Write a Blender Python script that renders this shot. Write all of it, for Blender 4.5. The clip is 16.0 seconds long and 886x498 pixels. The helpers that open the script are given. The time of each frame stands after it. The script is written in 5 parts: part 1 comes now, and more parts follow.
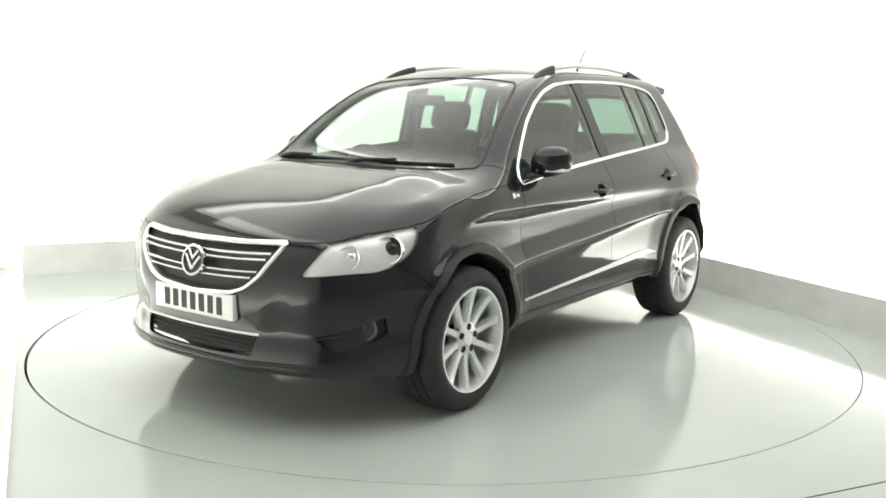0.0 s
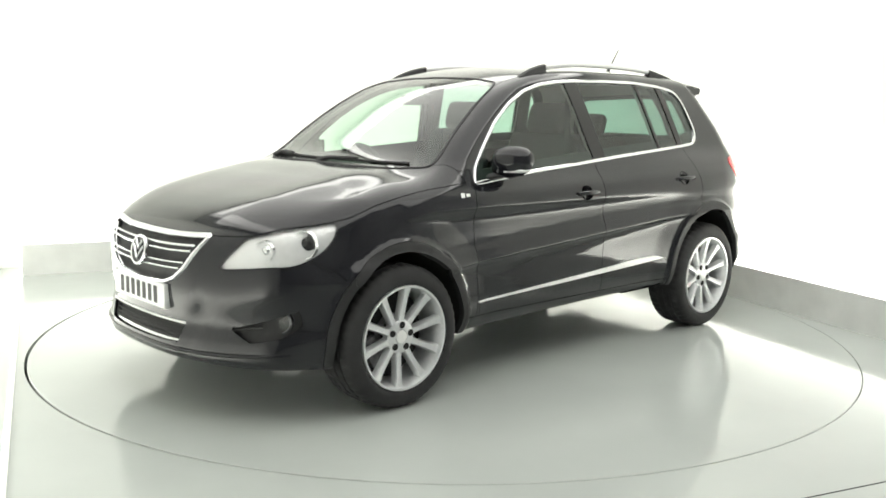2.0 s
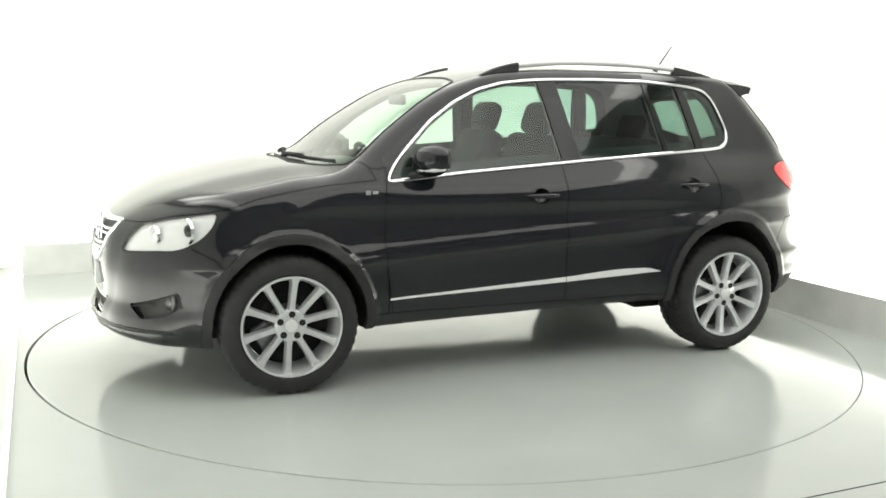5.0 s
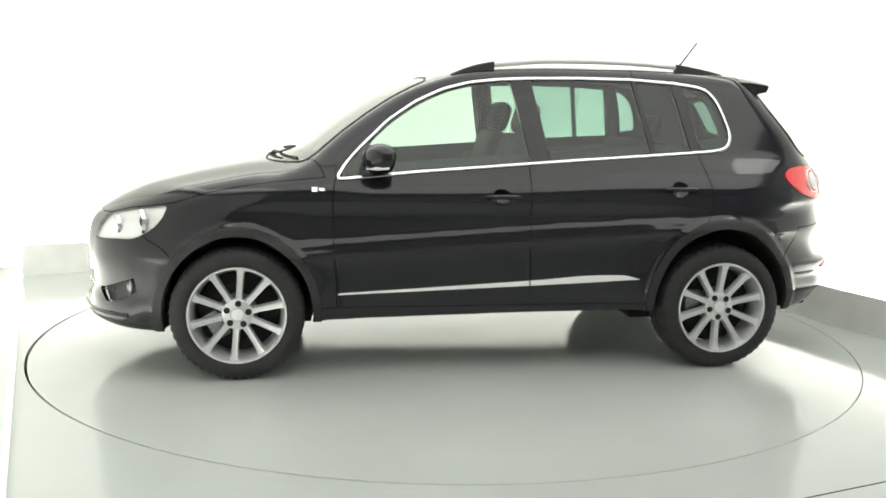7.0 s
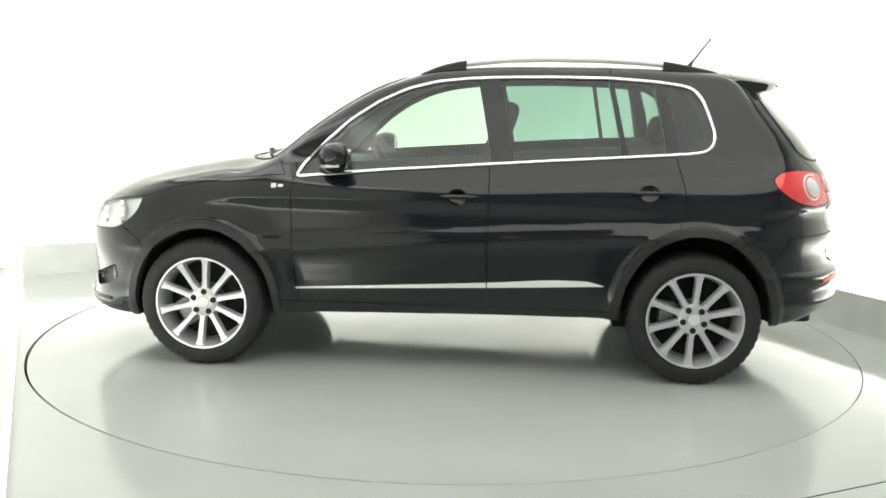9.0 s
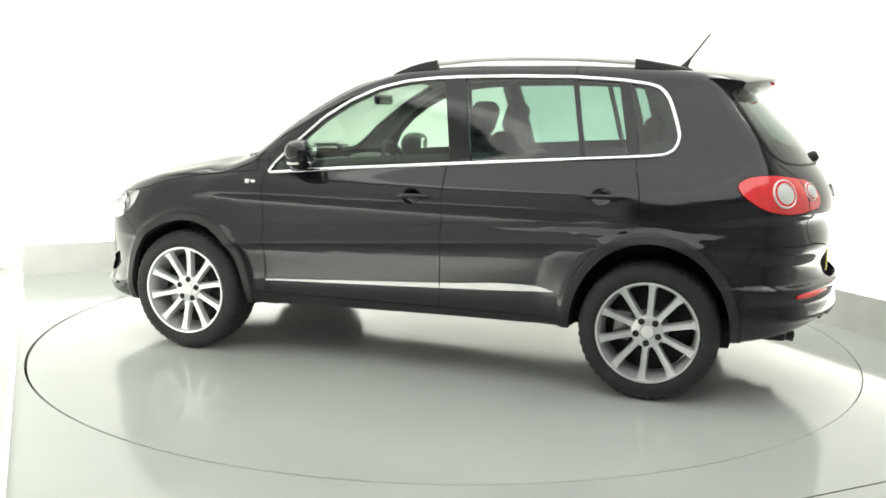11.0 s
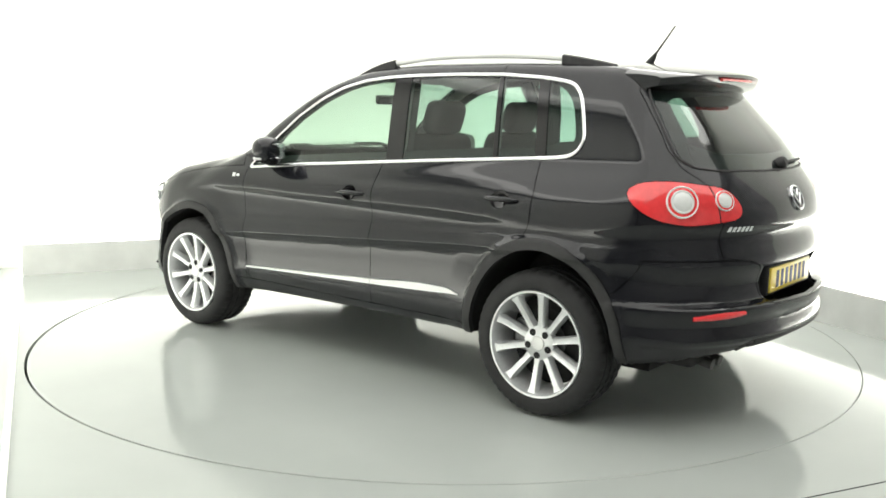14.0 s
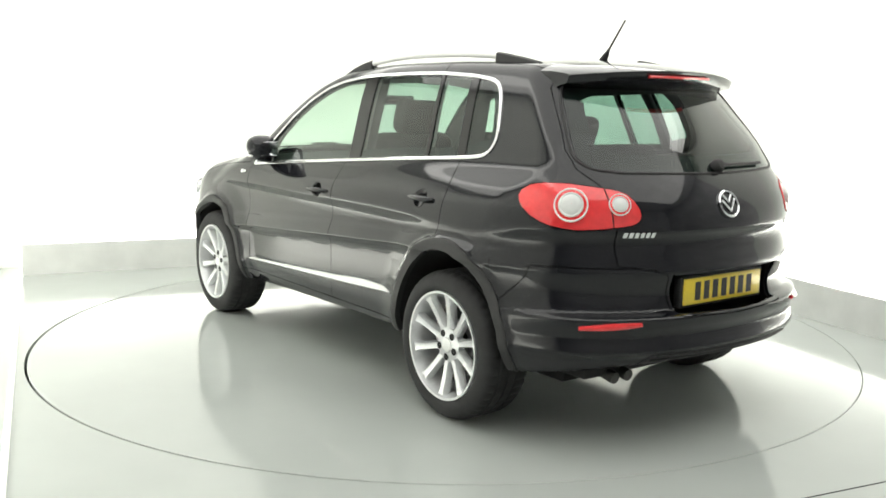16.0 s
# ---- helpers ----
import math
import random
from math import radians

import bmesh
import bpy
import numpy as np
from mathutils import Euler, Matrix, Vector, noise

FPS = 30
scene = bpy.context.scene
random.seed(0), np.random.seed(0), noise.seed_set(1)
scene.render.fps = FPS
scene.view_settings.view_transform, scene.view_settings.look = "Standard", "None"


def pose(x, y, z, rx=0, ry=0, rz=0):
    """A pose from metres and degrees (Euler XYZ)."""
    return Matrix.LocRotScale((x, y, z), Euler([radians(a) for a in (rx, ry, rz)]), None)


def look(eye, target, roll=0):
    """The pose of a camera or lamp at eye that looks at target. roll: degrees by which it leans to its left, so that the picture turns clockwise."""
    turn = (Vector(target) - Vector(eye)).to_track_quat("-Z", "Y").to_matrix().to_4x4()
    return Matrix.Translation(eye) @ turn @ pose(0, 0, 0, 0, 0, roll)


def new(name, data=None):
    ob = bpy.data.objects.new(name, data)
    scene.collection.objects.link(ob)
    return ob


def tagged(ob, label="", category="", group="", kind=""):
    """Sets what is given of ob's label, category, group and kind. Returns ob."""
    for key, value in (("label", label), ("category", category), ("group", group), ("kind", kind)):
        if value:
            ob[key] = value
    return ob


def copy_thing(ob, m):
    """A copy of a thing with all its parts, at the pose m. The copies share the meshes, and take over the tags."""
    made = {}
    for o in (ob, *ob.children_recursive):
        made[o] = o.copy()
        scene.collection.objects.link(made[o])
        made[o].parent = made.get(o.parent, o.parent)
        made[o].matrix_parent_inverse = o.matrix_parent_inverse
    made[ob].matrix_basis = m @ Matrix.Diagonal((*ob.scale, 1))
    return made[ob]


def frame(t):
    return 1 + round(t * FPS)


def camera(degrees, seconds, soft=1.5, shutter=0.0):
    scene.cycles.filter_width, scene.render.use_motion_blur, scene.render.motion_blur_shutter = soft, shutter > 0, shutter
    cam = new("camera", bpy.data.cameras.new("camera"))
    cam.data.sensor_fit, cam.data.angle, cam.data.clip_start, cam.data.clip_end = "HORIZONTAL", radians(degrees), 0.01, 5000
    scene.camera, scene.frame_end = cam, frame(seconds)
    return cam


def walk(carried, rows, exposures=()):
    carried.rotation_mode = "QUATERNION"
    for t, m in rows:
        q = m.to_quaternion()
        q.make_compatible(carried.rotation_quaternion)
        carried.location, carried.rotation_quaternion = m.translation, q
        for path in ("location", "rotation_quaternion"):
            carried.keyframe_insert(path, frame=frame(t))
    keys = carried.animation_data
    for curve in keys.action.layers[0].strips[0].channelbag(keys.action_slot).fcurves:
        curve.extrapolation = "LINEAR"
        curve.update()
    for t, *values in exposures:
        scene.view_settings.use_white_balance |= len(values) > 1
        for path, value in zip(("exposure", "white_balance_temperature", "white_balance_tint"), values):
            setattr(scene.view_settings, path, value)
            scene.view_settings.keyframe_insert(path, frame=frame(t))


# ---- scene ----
LENS, SECONDS = 51.65, 16.0
EYE, TARGET, ROLL = (0.0, -5.753, 1.424), (-0.0174, -0.8143, 0.6430), 1.017
cam = camera(LENS, SECONDS, soft=1.7)
walk(cam, [(0.0, look(EYE, TARGET, ROLL)), (SECONDS, look(EYE, TARGET, ROLL))])

# the turntable's heading, in degrees, and the car's seat on it
HEADING = [(0.0, 234.44), (0.5, 232.74), (1.0, 229.99), (1.5, 226.72), (2.0, 223.21), (2.5, 219.71), (3.0, 216.25), (3.5, 212.81), (4.0, 209.39),
           (4.7, 204.60), (5.5, 199.16), (6.5, 192.31), (7.0, 188.89), (7.5, 185.49), (8.0, 182.08), (8.5, 178.68), (9.0, 175.33), (10.0, 168.51),
           (11.0, 161.75), (11.5, 158.41), (12.0, 155.03), (12.5, 151.57), (13.0, 148.07), (13.5, 144.57), (14.0, 141.01), (14.5, 137.49), (15.0, 133.94),
           (15.5, 130.38), (16.0, 126.80)]
SEAT_X, SEAT_Y = -0.072, 0.124
RING_R = 2.466

# ---- light ----
world = bpy.data.worlds.new("studio_air")
scene.world = world
world.use_nodes = True
world.node_tree.nodes["Background"].inputs[0].default_value = (0.9, 1.0, 0.95, 1)
world.node_tree.nodes["Background"].inputs[1].default_value = 0.05
scene.view_settings.exposure = 0.3
ROOM_TURN = radians(24.0)


def room(u, v, z=0.0):
    """World place from the room's own axes: u along its far wall, v towards it."""
    c, s = math.cos(ROOM_TURN), math.sin(ROOM_TURN)
    return (u * c - v * s, u * s + v * c, z)


def area_lamp(name, u, v, z, size_u, size_v, watts, tip=0.0, lean=0.0, colour=(1.0, 0.993, 0.94)):
    data = bpy.data.lights.new(name, "AREA")
    data.shape, data.size, data.size_y, data.energy, data.color = "RECTANGLE", size_u, size_v, watts, colour
    ob = new(name, data)
    ob.matrix_world = Matrix.Translation(room(u, v, z)) @ Matrix.Rotation(ROOM_TURN, 4, "Z") @ pose(0, 0, 0, tip, lean, 0)
    return ob


# unseen overhead light, stretched towards the camera as added front fill
area_lamp("ceiling_softbox", 0.0, -0.9, 3.44, 5.0, 7.6, 172)
# unseen fill strips, added overhead along each wall
area_lamp("far_wall_fill", 0.0, 2.50, 3.40, 4.7, 0.40, 12)
area_lamp("right_wall_fill", 2.42, -0.2, 3.40, 0.40, 4.6, 16)
area_lamp("left_wall_fill", -2.45, -0.5, 3.40, 0.40, 4.8, 10)
# uplights in the troughs behind the far and right kick boards
area_lamp("far_trough_light", 0.0, 2.95, 0.10, 4.8, 0.18, 68, tip=150)
area_lamp("right_trough_light", 2.70, 0.0, 0.10, 0.18, 5.2, 62, lean=-150)
# added wash that whitens the left wall, which has no kick board
area_lamp("left_wall_wash", -2.70, -0.4, 0.06, 0.18, 5.6, 32, lean=150)

# ---- materials ----
def material(name, colour, rough=0.5, metal=0.0, coat=0.0, noise_scale=0.0, noise_amount=0.0, bump=0.0, bump_scale=200.0, rough_var=0.0, emit=0.0, spec=0.5):
    m = bpy.data.materials.new(name)
    m.use_nodes = True
    nt = m.node_tree
    b = nt.nodes["Principled BSDF"]
    b.inputs["Base Color"].default_value = (*colour, 1)
    b.inputs["Roughness"].default_value = rough
    b.inputs["Metallic"].default_value = metal
    b.inputs["Coat Weight"].default_value = coat
    b.inputs["Coat Roughness"].default_value = 0.055
    b.inputs["Specular IOR Level"].default_value = spec
    if emit:
        b.inputs["Emission Color"].default_value = (*colour, 1)
        b.inputs["Emission Strength"].default_value = emit
    co = nt.nodes.new("ShaderNodeTexCoord")
    if noise_amount or rough_var:
        n1 = nt.nodes.new("ShaderNodeTexNoise")
        n1.inputs["Scale"].default_value, n1.inputs["Detail"].default_value = noise_scale, 6
        nt.links.new(co.outputs["Object"], n1.inputs["Vector"])
        if noise_amount:
            r = nt.nodes.new("ShaderNodeMapRange")
            r.inputs["From Min"].default_value, r.inputs["From Max"].default_value = 0.3, 0.7
            r.inputs["To Min"].default_value, r.inputs["To Max"].default_value = 1 - noise_amount, 1 + noise_amount
            nt.links.new(n1.outputs["Fac"], r.inputs["Value"])
            mx = nt.nodes.new("ShaderNodeVectorMath")
            mx.operation = "SCALE"
            mx.inputs[0].default_value = colour
            nt.links.new(r.outputs["Result"], mx.inputs["Scale"])
            nt.links.new(mx.outputs["Vector"], b.inputs["Base Color"])
        if rough_var:
            r2 = nt.nodes.new("ShaderNodeMapRange")
            r2.inputs["From Min"].default_value, r2.inputs["From Max"].default_value = 0.3, 0.7
            r2.inputs["To Min"].default_value, r2.inputs["To Max"].default_value = max(0, rough - rough_var), rough + rough_var
            nt.links.new(n1.outputs["Fac"], r2.inputs["Value"])
            nt.links.new(r2.outputs["Result"], b.inputs["Roughness"])
    if bump:
        n2 = nt.nodes.new("ShaderNodeTexNoise")
        n2.inputs["Scale"].default_value, n2.inputs["Detail"].default_value = bump_scale, 4
        nt.links.new(co.outputs["Object"], n2.inputs["Vector"])
        bp = nt.nodes.new("ShaderNodeBump")
        bp.inputs["Strength"].default_value, bp.inputs["Distance"].default_value = bump, 0.002
        nt.links.new(n2.outputs["Fac"], bp.inputs["Height"])
        nt.links.new(bp.outputs["Normal"], b.inputs["Normal"])
    return m


def glass(name, tint, gloss=1.0):
    """Thin tinted pane: it lets light through and mirrors by Fresnel."""
    m = bpy.data.materials.new(name)
    m.use_nodes = True
    nt = m.node_tree
    nt.nodes.clear()
    out = nt.nodes.new("ShaderNodeOutputMaterial")
    mix = nt.nodes.new("ShaderNodeMixShader")
    tr = nt.nodes.new("ShaderNodeBsdfTransparent")
    gl = nt.nodes.new("ShaderNodeBsdfGlossy")
    lw = nt.nodes.new("ShaderNodeLayerWeight")
    lw.inputs["Blend"].default_value = 0.5
    pw = nt.nodes.new("ShaderNodeMath")
    pw.operation = "POWER"
    pw.inputs[1].default_value = 4.0
    sc = nt.nodes.new("ShaderNodeMath")
    sc.operation = "MULTIPLY_ADD"
    sc.inputs[1].default_value, sc.inputs[2].default_value = 0.9, 0.05
    nt.links.new(lw.outputs["Facing"], pw.inputs[0])
    nt.links.new(pw.outputs[0], sc.inputs[0])
    tr.inputs[0].default_value = (*tint, 1)
    gl.inputs["Color"].default_value = (gloss, gloss, gloss, 1)
    gl.inputs["Roughness"].default_value = 0.02
    nt.links.new(sc.outputs[0], mix.inputs[0])
    nt.links.new(tr.outputs[0], mix.inputs[1])
    nt.links.new(gl.outputs[0], mix.inputs[2])
    nt.links.new(mix.outputs[0], out.inputs[0])
    return m


PAINT = material("black_metallic_paint", (0.0105, 0.011, 0.014), 0.30, 0.0, 1.0, 900, 0.25, spec=0.03)
PLASTIC = material("black_grained_plastic", (0.018, 0.018, 0.019), 0.55, bump=0.3, bump_scale=900, noise_scale=30, noise_amount=0.15)
GLOSS_BLACK = material("gloss_black_trim", (0.008, 0.008, 0.009), 0.12)
CHROME = material("chrome", (0.86, 0.87, 0.88), 0.08, 1.0, noise_scale=40, rough_var=0.03)
SATIN = material("satin_aluminium", (0.86, 0.86, 0.85), 0.35, 0.15, noise_scale=60, rough_var=0.05)
ALLOY = material("silver_alloy_paint", (0.70, 0.71, 0.72), 0.30, 0.55, 0.5, 50, 0.05)
RUBBER = material("tyre_rubber", (0.021, 0.021, 0.022), 0.75, bump=0.2, bump_scale=150, noise_scale=14, noise_amount=0.25)
DARK = material("underbody_black", (0.012, 0.012, 0.012), 0.8, noise_scale=12, noise_amount=0.4)
STEEL = material("cast_steel", (0.30, 0.30, 0.31), 0.45, 0.9, noise_scale=50, noise_amount=0.25)
DARK_STEEL = material("dark_steel", (0.07, 0.068, 0.065), 0.6, 0.6, noise_scale=30, noise_amount=0.35)
SEAT = material("dark_seat_fabric", (0.035, 0.036, 0.038), 0.85, bump=0.12, bump_scale=160, noise_scale=12, noise_amount=0.2)
TRIM_GREY = material("grey_cabin_trim", (0.16, 0.165, 0.16), 0.7, bump=0.2, bump_scale=500, noise_scale=20, noise_amount=0.1)
HEADLINER = material("pale_headliner", (0.24, 0.245, 0.235), 0.9, bump=0.2, bump_scale=600, noise_scale=20, noise_amount=0.08)
GLASS_FRONT = glass("green_tinted_glass", (0.70, 0.83, 0.74))
GLASS_REAR = glass("dark_privacy_glass", (0.43, 0.58, 0.52))
CLEAR = glass("clear_lens", (0.98, 0.98, 0.98))
GLASS_BACK = glass("darker_privacy_glass", (0.30, 0.42, 0.37))
RED_LENS = material("red_lamp_lens", (0.86, 0.045, 0.05), 0.15, 0.0, 1.0, 40, 0.06)
REFLECTOR = material("lamp_reflector", (0.85, 0.86, 0.86), 0.22, 0.45, noise_scale=30, rough_var=0.08)
HOUSING = material("bright_lamp_housing", (0.80, 0.81, 0.81), 0.25, 0.25, noise_scale=45, noise_amount=0.04, bump=1.0, bump_scale=70)
PLATE_W = material("white_plate", (0.78, 0.79, 0.78), 0.3, coat=0.4, noise_scale=80, noise_amount=0.03)
PLATE_Y = material("yellow_plate", (0.90, 0.68, 0.05), 0.3, coat=0.4, noise_scale=80, noise_amount=0.04)
INK = material("black_lettering", (0.015, 0.015, 0.015), 0.5)
WALL = material("white_wall_paint", (0.86, 0.87, 0.83), 0.7, bump=0.1, bump_scale=60, noise_scale=0.8, noise_amount=0.015)
KICK = material("scuffed_white_board", (0.70, 0.71, 0.69), 0.5, bump=0.15, bump_scale=40, noise_scale=5, noise_amount=0.07)
FLOOR = material("grey_gloss_floor_paint", (0.465, 0.495, 0.472), 0.10, noise_scale=1.3, noise_amount=0.04, rough_var=0.04, bump=0.02, bump_scale=8)
# unseen ceiling, kept grey to dim reflections in bonnet and windscreen
CEILING = material("unseen_ceiling_grey", (0.22, 0.225, 0.22), 0.8, noise_scale=1.5, noise_amount=0.05)
# for the unseen surround; its grey sets what the car mirrors
SURROUND = material("unseen_grey_surround", (0.52, 0.52, 0.53), 0.9, bump=0.3, bump_scale=30, noise_scale=2, noise_amount=0.2)
GAP = material("dark_gap", (0.01, 0.01, 0.01), 0.9)

# ---- builders ----
def mesh_object(name, V, F, mat, parent=None, label="", normals=None, smooth=True):
    me = bpy.data.meshes.new(name)
    me.from_pydata([tuple(v) for v in np.asarray(V).tolist()], [], [tuple(f) for f in (F.tolist() if hasattr(F, "tolist") else F)])
    me.materials.append(mat)
    me.polygons.foreach_set("use_smooth", [smooth] * len(me.polygons))
    if normals is not None:
        me.normals_split_custom_set_from_vertices([tuple(n) for n in np.asarray(normals).tolist()])
    me.update()
    ob = new(name, me)
    ob.parent = parent
    return tagged(ob, label)


def part(name, bm, mat, parent=None, label="", smooth=False):
    me = bpy.data.meshes.new(name)
    bmesh.ops.recalc_face_normals(bm, faces=bm.faces)
    bm.to_mesh(me)
    bm.free()
    me.materials.append(mat)
    if smooth:
        me.polygons.foreach_set("use_smooth", [True] * len(me.polygons))
        me.set_sharp_from_angle(angle=radians(38))
    ob = new(name, me)
    ob.parent = parent
    return tagged(ob, label)


def block(bm, x0, x1, y0, y1, z0, z1, bevel=0.0, seg=2, m=None):
    r = bmesh.ops.create_cube(bm, size=1)
    vs = r["verts"]
    for v in vs:
        v.co = Vector(((x0 + x1) / 2 + v.co.x * (x1 - x0), (y0 + y1) / 2 + v.co.y * (y1 - y0), (z0 + z1) / 2 + v.co.z * (z1 - z0)))
    if m is not None:
        bmesh.ops.transform(bm, matrix=m, verts=vs)
    if bevel:
        es = list({e for v in vs for e in v.link_edges})
        bmesh.ops.bevel(bm, geom=es, offset=bevel, segments=seg, affect="EDGES", profile=0.5)
    return bm


def lathe(bm, profile, n=48, m=None, cap=False):
    """Turns (radius, along y) pairs round the y axis."""
    rings = []
    for r, y in profile:
        rings.append([bm.verts.new((r * math.cos(2 * math.pi * k / n), y, r * math.sin(2 * math.pi * k / n))) for k in range(n)])
    for a, b in zip(rings, rings[1:]):
        for k in range(n):
            bm.faces.new((a[k], a[(k + 1) % n], b[(k + 1) % n], b[k]))
    if cap:
        bm.faces.new(rings[0]), bm.faces.new(rings[-1][::-1])
    if m is not None:
        bmesh.ops.transform(bm, matrix=m, verts=[v for r in rings for v in r])
    return bm


def tube(bm, path, radius, n=10, close=False, flat=1.0, up=(0, 0, 1)):
    """A round or flattened bar along a path; radius a number or one a point."""
    pts = [Vector(p) for p in path]
    rings = []
    for i, p in enumerate(pts):
        a = pts[i - 1] if (i or close) else p
        b = pts[(i + 1) % len(pts)] if (i < len(pts) - 1 or close) else p
        d = (b - a).normalized()
        s = d.cross(Vector(up))
        s = s.normalized() if s.length > 1e-4 else Vector((1, 0, 0))
        u = s.cross(d)
        r = radius[i] if hasattr(radius, "__len__") else radius
        rings.append([bm.verts.new(p + s * (r * math.cos(2 * math.pi * k / n)) + u * (r * flat * math.sin(2 * math.pi * k / n))) for k in range(n)])
    pairs = list(zip(rings, rings[1:])) + ([(rings[-1], rings[0])] if close else [])
    for a, b in pairs:
        for k in range(n):
            bm.faces.new((a[k], a[(k + 1) % n], b[(k + 1) % n], b[k]))
    if not close:
        bm.faces.new(rings[0]), bm.faces.new(rings[-1][::-1])
    return bm

# ---- the studio: floor, turntable, walls, kick boards, ceiling ----
U0, U1, V1, V0 = -2.51, 2.52, 2.765, -7.0      # far wall's ends, far wall, added surround behind the camera

TROUGH = 0.38      # the kick boards stand this far off the walls


def slab(name, corners, z0, z1, mat, label, category):
    bm = bmesh.new()
    low = [bm.verts.new((*room(u, v)[:2], z0)) for u, v in corners]
    high = [bm.verts.new((*room(u, v)[:2], z1)) for u, v in corners]
    bm.faces.new(low[::-1]), bm.faces.new(high)
    for i in range(len(low)):
        j = (i + 1) % len(low)
        bm.faces.new((low[i], low[j], high[j], high[i]))
    return tagged(part(name, bm, mat), label, category, kind="structure")


def build_studio():
    # floor with a round opening for the turntable
    bm = bmesh.new()
    n = 160
    # the hole sits a few millimetres off the turntable's axis, so the gap round it is uneven
    inner = [(RING_R * math.cos(2 * math.pi * k / n) - 0.0055, RING_R * math.sin(2 * math.pi * k / n) - 0.0025) for k in range(n)]
    outer = [(12 * math.cos(2 * math.pi * k / n), 12 * math.sin(2 * math.pi * k / n)) for k in range(n)]
    a = [bm.verts.new((x, y, 0)) for x, y in inner]
    b = [bm.verts.new((x, y, 0)) for x, y in outer]
    c = [bm.verts.new((x, y, -0.06)) for x, y in inner]
    for k in range(n):
        j = (k + 1) % n
        bm.faces.new((a[k], a[j], b[j], b[k]))
        bm.faces.new((a[k], c[k], c[j], a[j]))
    tagged(part("floor", bm, FLOOR), "glossy pale grey-green painted studio floor", "floor", kind="structure")
    bm = bmesh.new()
    vs = [bm.verts.new((12 * math.cos(2 * math.pi * k / 24), 12 * math.sin(2 * math.pi * k / 24), -0.07)) for k in range(24)]
    bm.faces.new(vs)
    tagged(part("pit_floor", bm, GAP), "dark pit floor under the turntable", "floor", kind="structure")
    # the grey slabs are unseen, added to shape reflections on the car
    white, dark = "plain white painted studio wall", "unseen grey surround added near the camera"
    for name, cs, mat, label in (("wall_far", [(U0 - TROUGH - 0.15, V1 + TROUGH), (U1 + TROUGH + 0.15, V1 + TROUGH), (U1 + TROUGH + 0.15, V1 + TROUGH + 0.15), (U0 - TROUGH - 0.15, V1 + TROUGH + 0.15)], WALL, white),
                                 ("wall_right", [(U1 + TROUGH, -2.6), (U1 + TROUGH + 0.15, -2.6), (U1 + TROUGH + 0.15, V1 + TROUGH), (U1 + TROUGH, V1 + TROUGH)], WALL, white),
                                 ("wall_left", [(U0 - TROUGH - 0.15, -3.9), (U0 - TROUGH, -3.9), (U0 - TROUGH, V1 + TROUGH), (U0 - TROUGH - 0.15, V1 + TROUGH)], WALL, white),
                                 ("surround_right", [(U1 + TROUGH, V0), (U1 + TROUGH + 0.15, V0), (U1 + TROUGH + 0.15, -2.6), (U1 + TROUGH, -2.6)], SURROUND, dark),
                                 ("surround_return", [(U0 - 3.0, -4.05), (U0 - TROUGH, -4.05), (U0 - TROUGH, -3.9), (U0 - 3.0, -3.9)], SURROUND, dark),
                                 ("surround_side", [(U0 - 3.15, V0), (U0 - 3.0, V0), (U0 - 3.0, -3.9), (U0 - 3.15, -3.9)], SURROUND, dark),
                                 ("surround_near", [(U0 - 3.15, V0 - 0.15), (U1 + TROUGH + 0.15, V0 - 0.15), (U1 + TROUGH + 0.15, V0), (U0 - 3.15, V0)], SURROUND, dark)):
        slab(name, cs, 0, 3.5, mat, label, "wall")
    # added out of view; it holds down the light mirrored from above
    slab("ceiling", [(U0 - 0.6, -2.6), (U1 + 0.6, -2.6), (U1 + 0.6, V1 + 0.6), (U0 - 0.6, V1 + 0.6)], 3.5, 3.6, CEILING, "unseen grey ceiling added over the studio", "ceiling")
    # unseen lid of the added grey surround
    slab("surround_top", [(U0 - 3.2, V0 - 0.2), (U1 + 0.6, V0 - 0.2), (U1 + 0.6, -2.6), (U0 - 3.2, -2.6)], 3.5, 3.6, SURROUND, "unseen grey panel added above the camera", "ceiling")
    slab("baseboard_far", [(U0, V1 - 0.03), (U1 - 0.03, V1 - 0.03), (U1 - 0.03, V1), (U0, V1)], 0, 0.250, KICK, "scuffed pale grey kick board before the wall", "baseboard")
    slab("baseboard_left", [(U0 - 0.03, -3.9), (U0, -3.9), (U0, V1), (U0 - 0.03, V1)], 0, 0.012, WALL, "low white edging strip before the side wall", "baseboard")
    slab("baseboard_right", [(U1 - 0.03, -2.6), (U1, -2.6), (U1, V1), (U1 - 0.03, V1)], 0, 0.250, KICK, "scuffed pale grey kick board before the wall", "baseboard")


def build_seam():
    """The sealed joint across the floor before the turntable."""
    slab("floor_seam", [(-0.2, -2.860), (U1 - 0.04, -2.860), (U1 - 0.04, -2.855), (-0.2, -2.855)], 0.0, 0.0015, GAP, "thin dark joint in the painted floor", "floor joint")


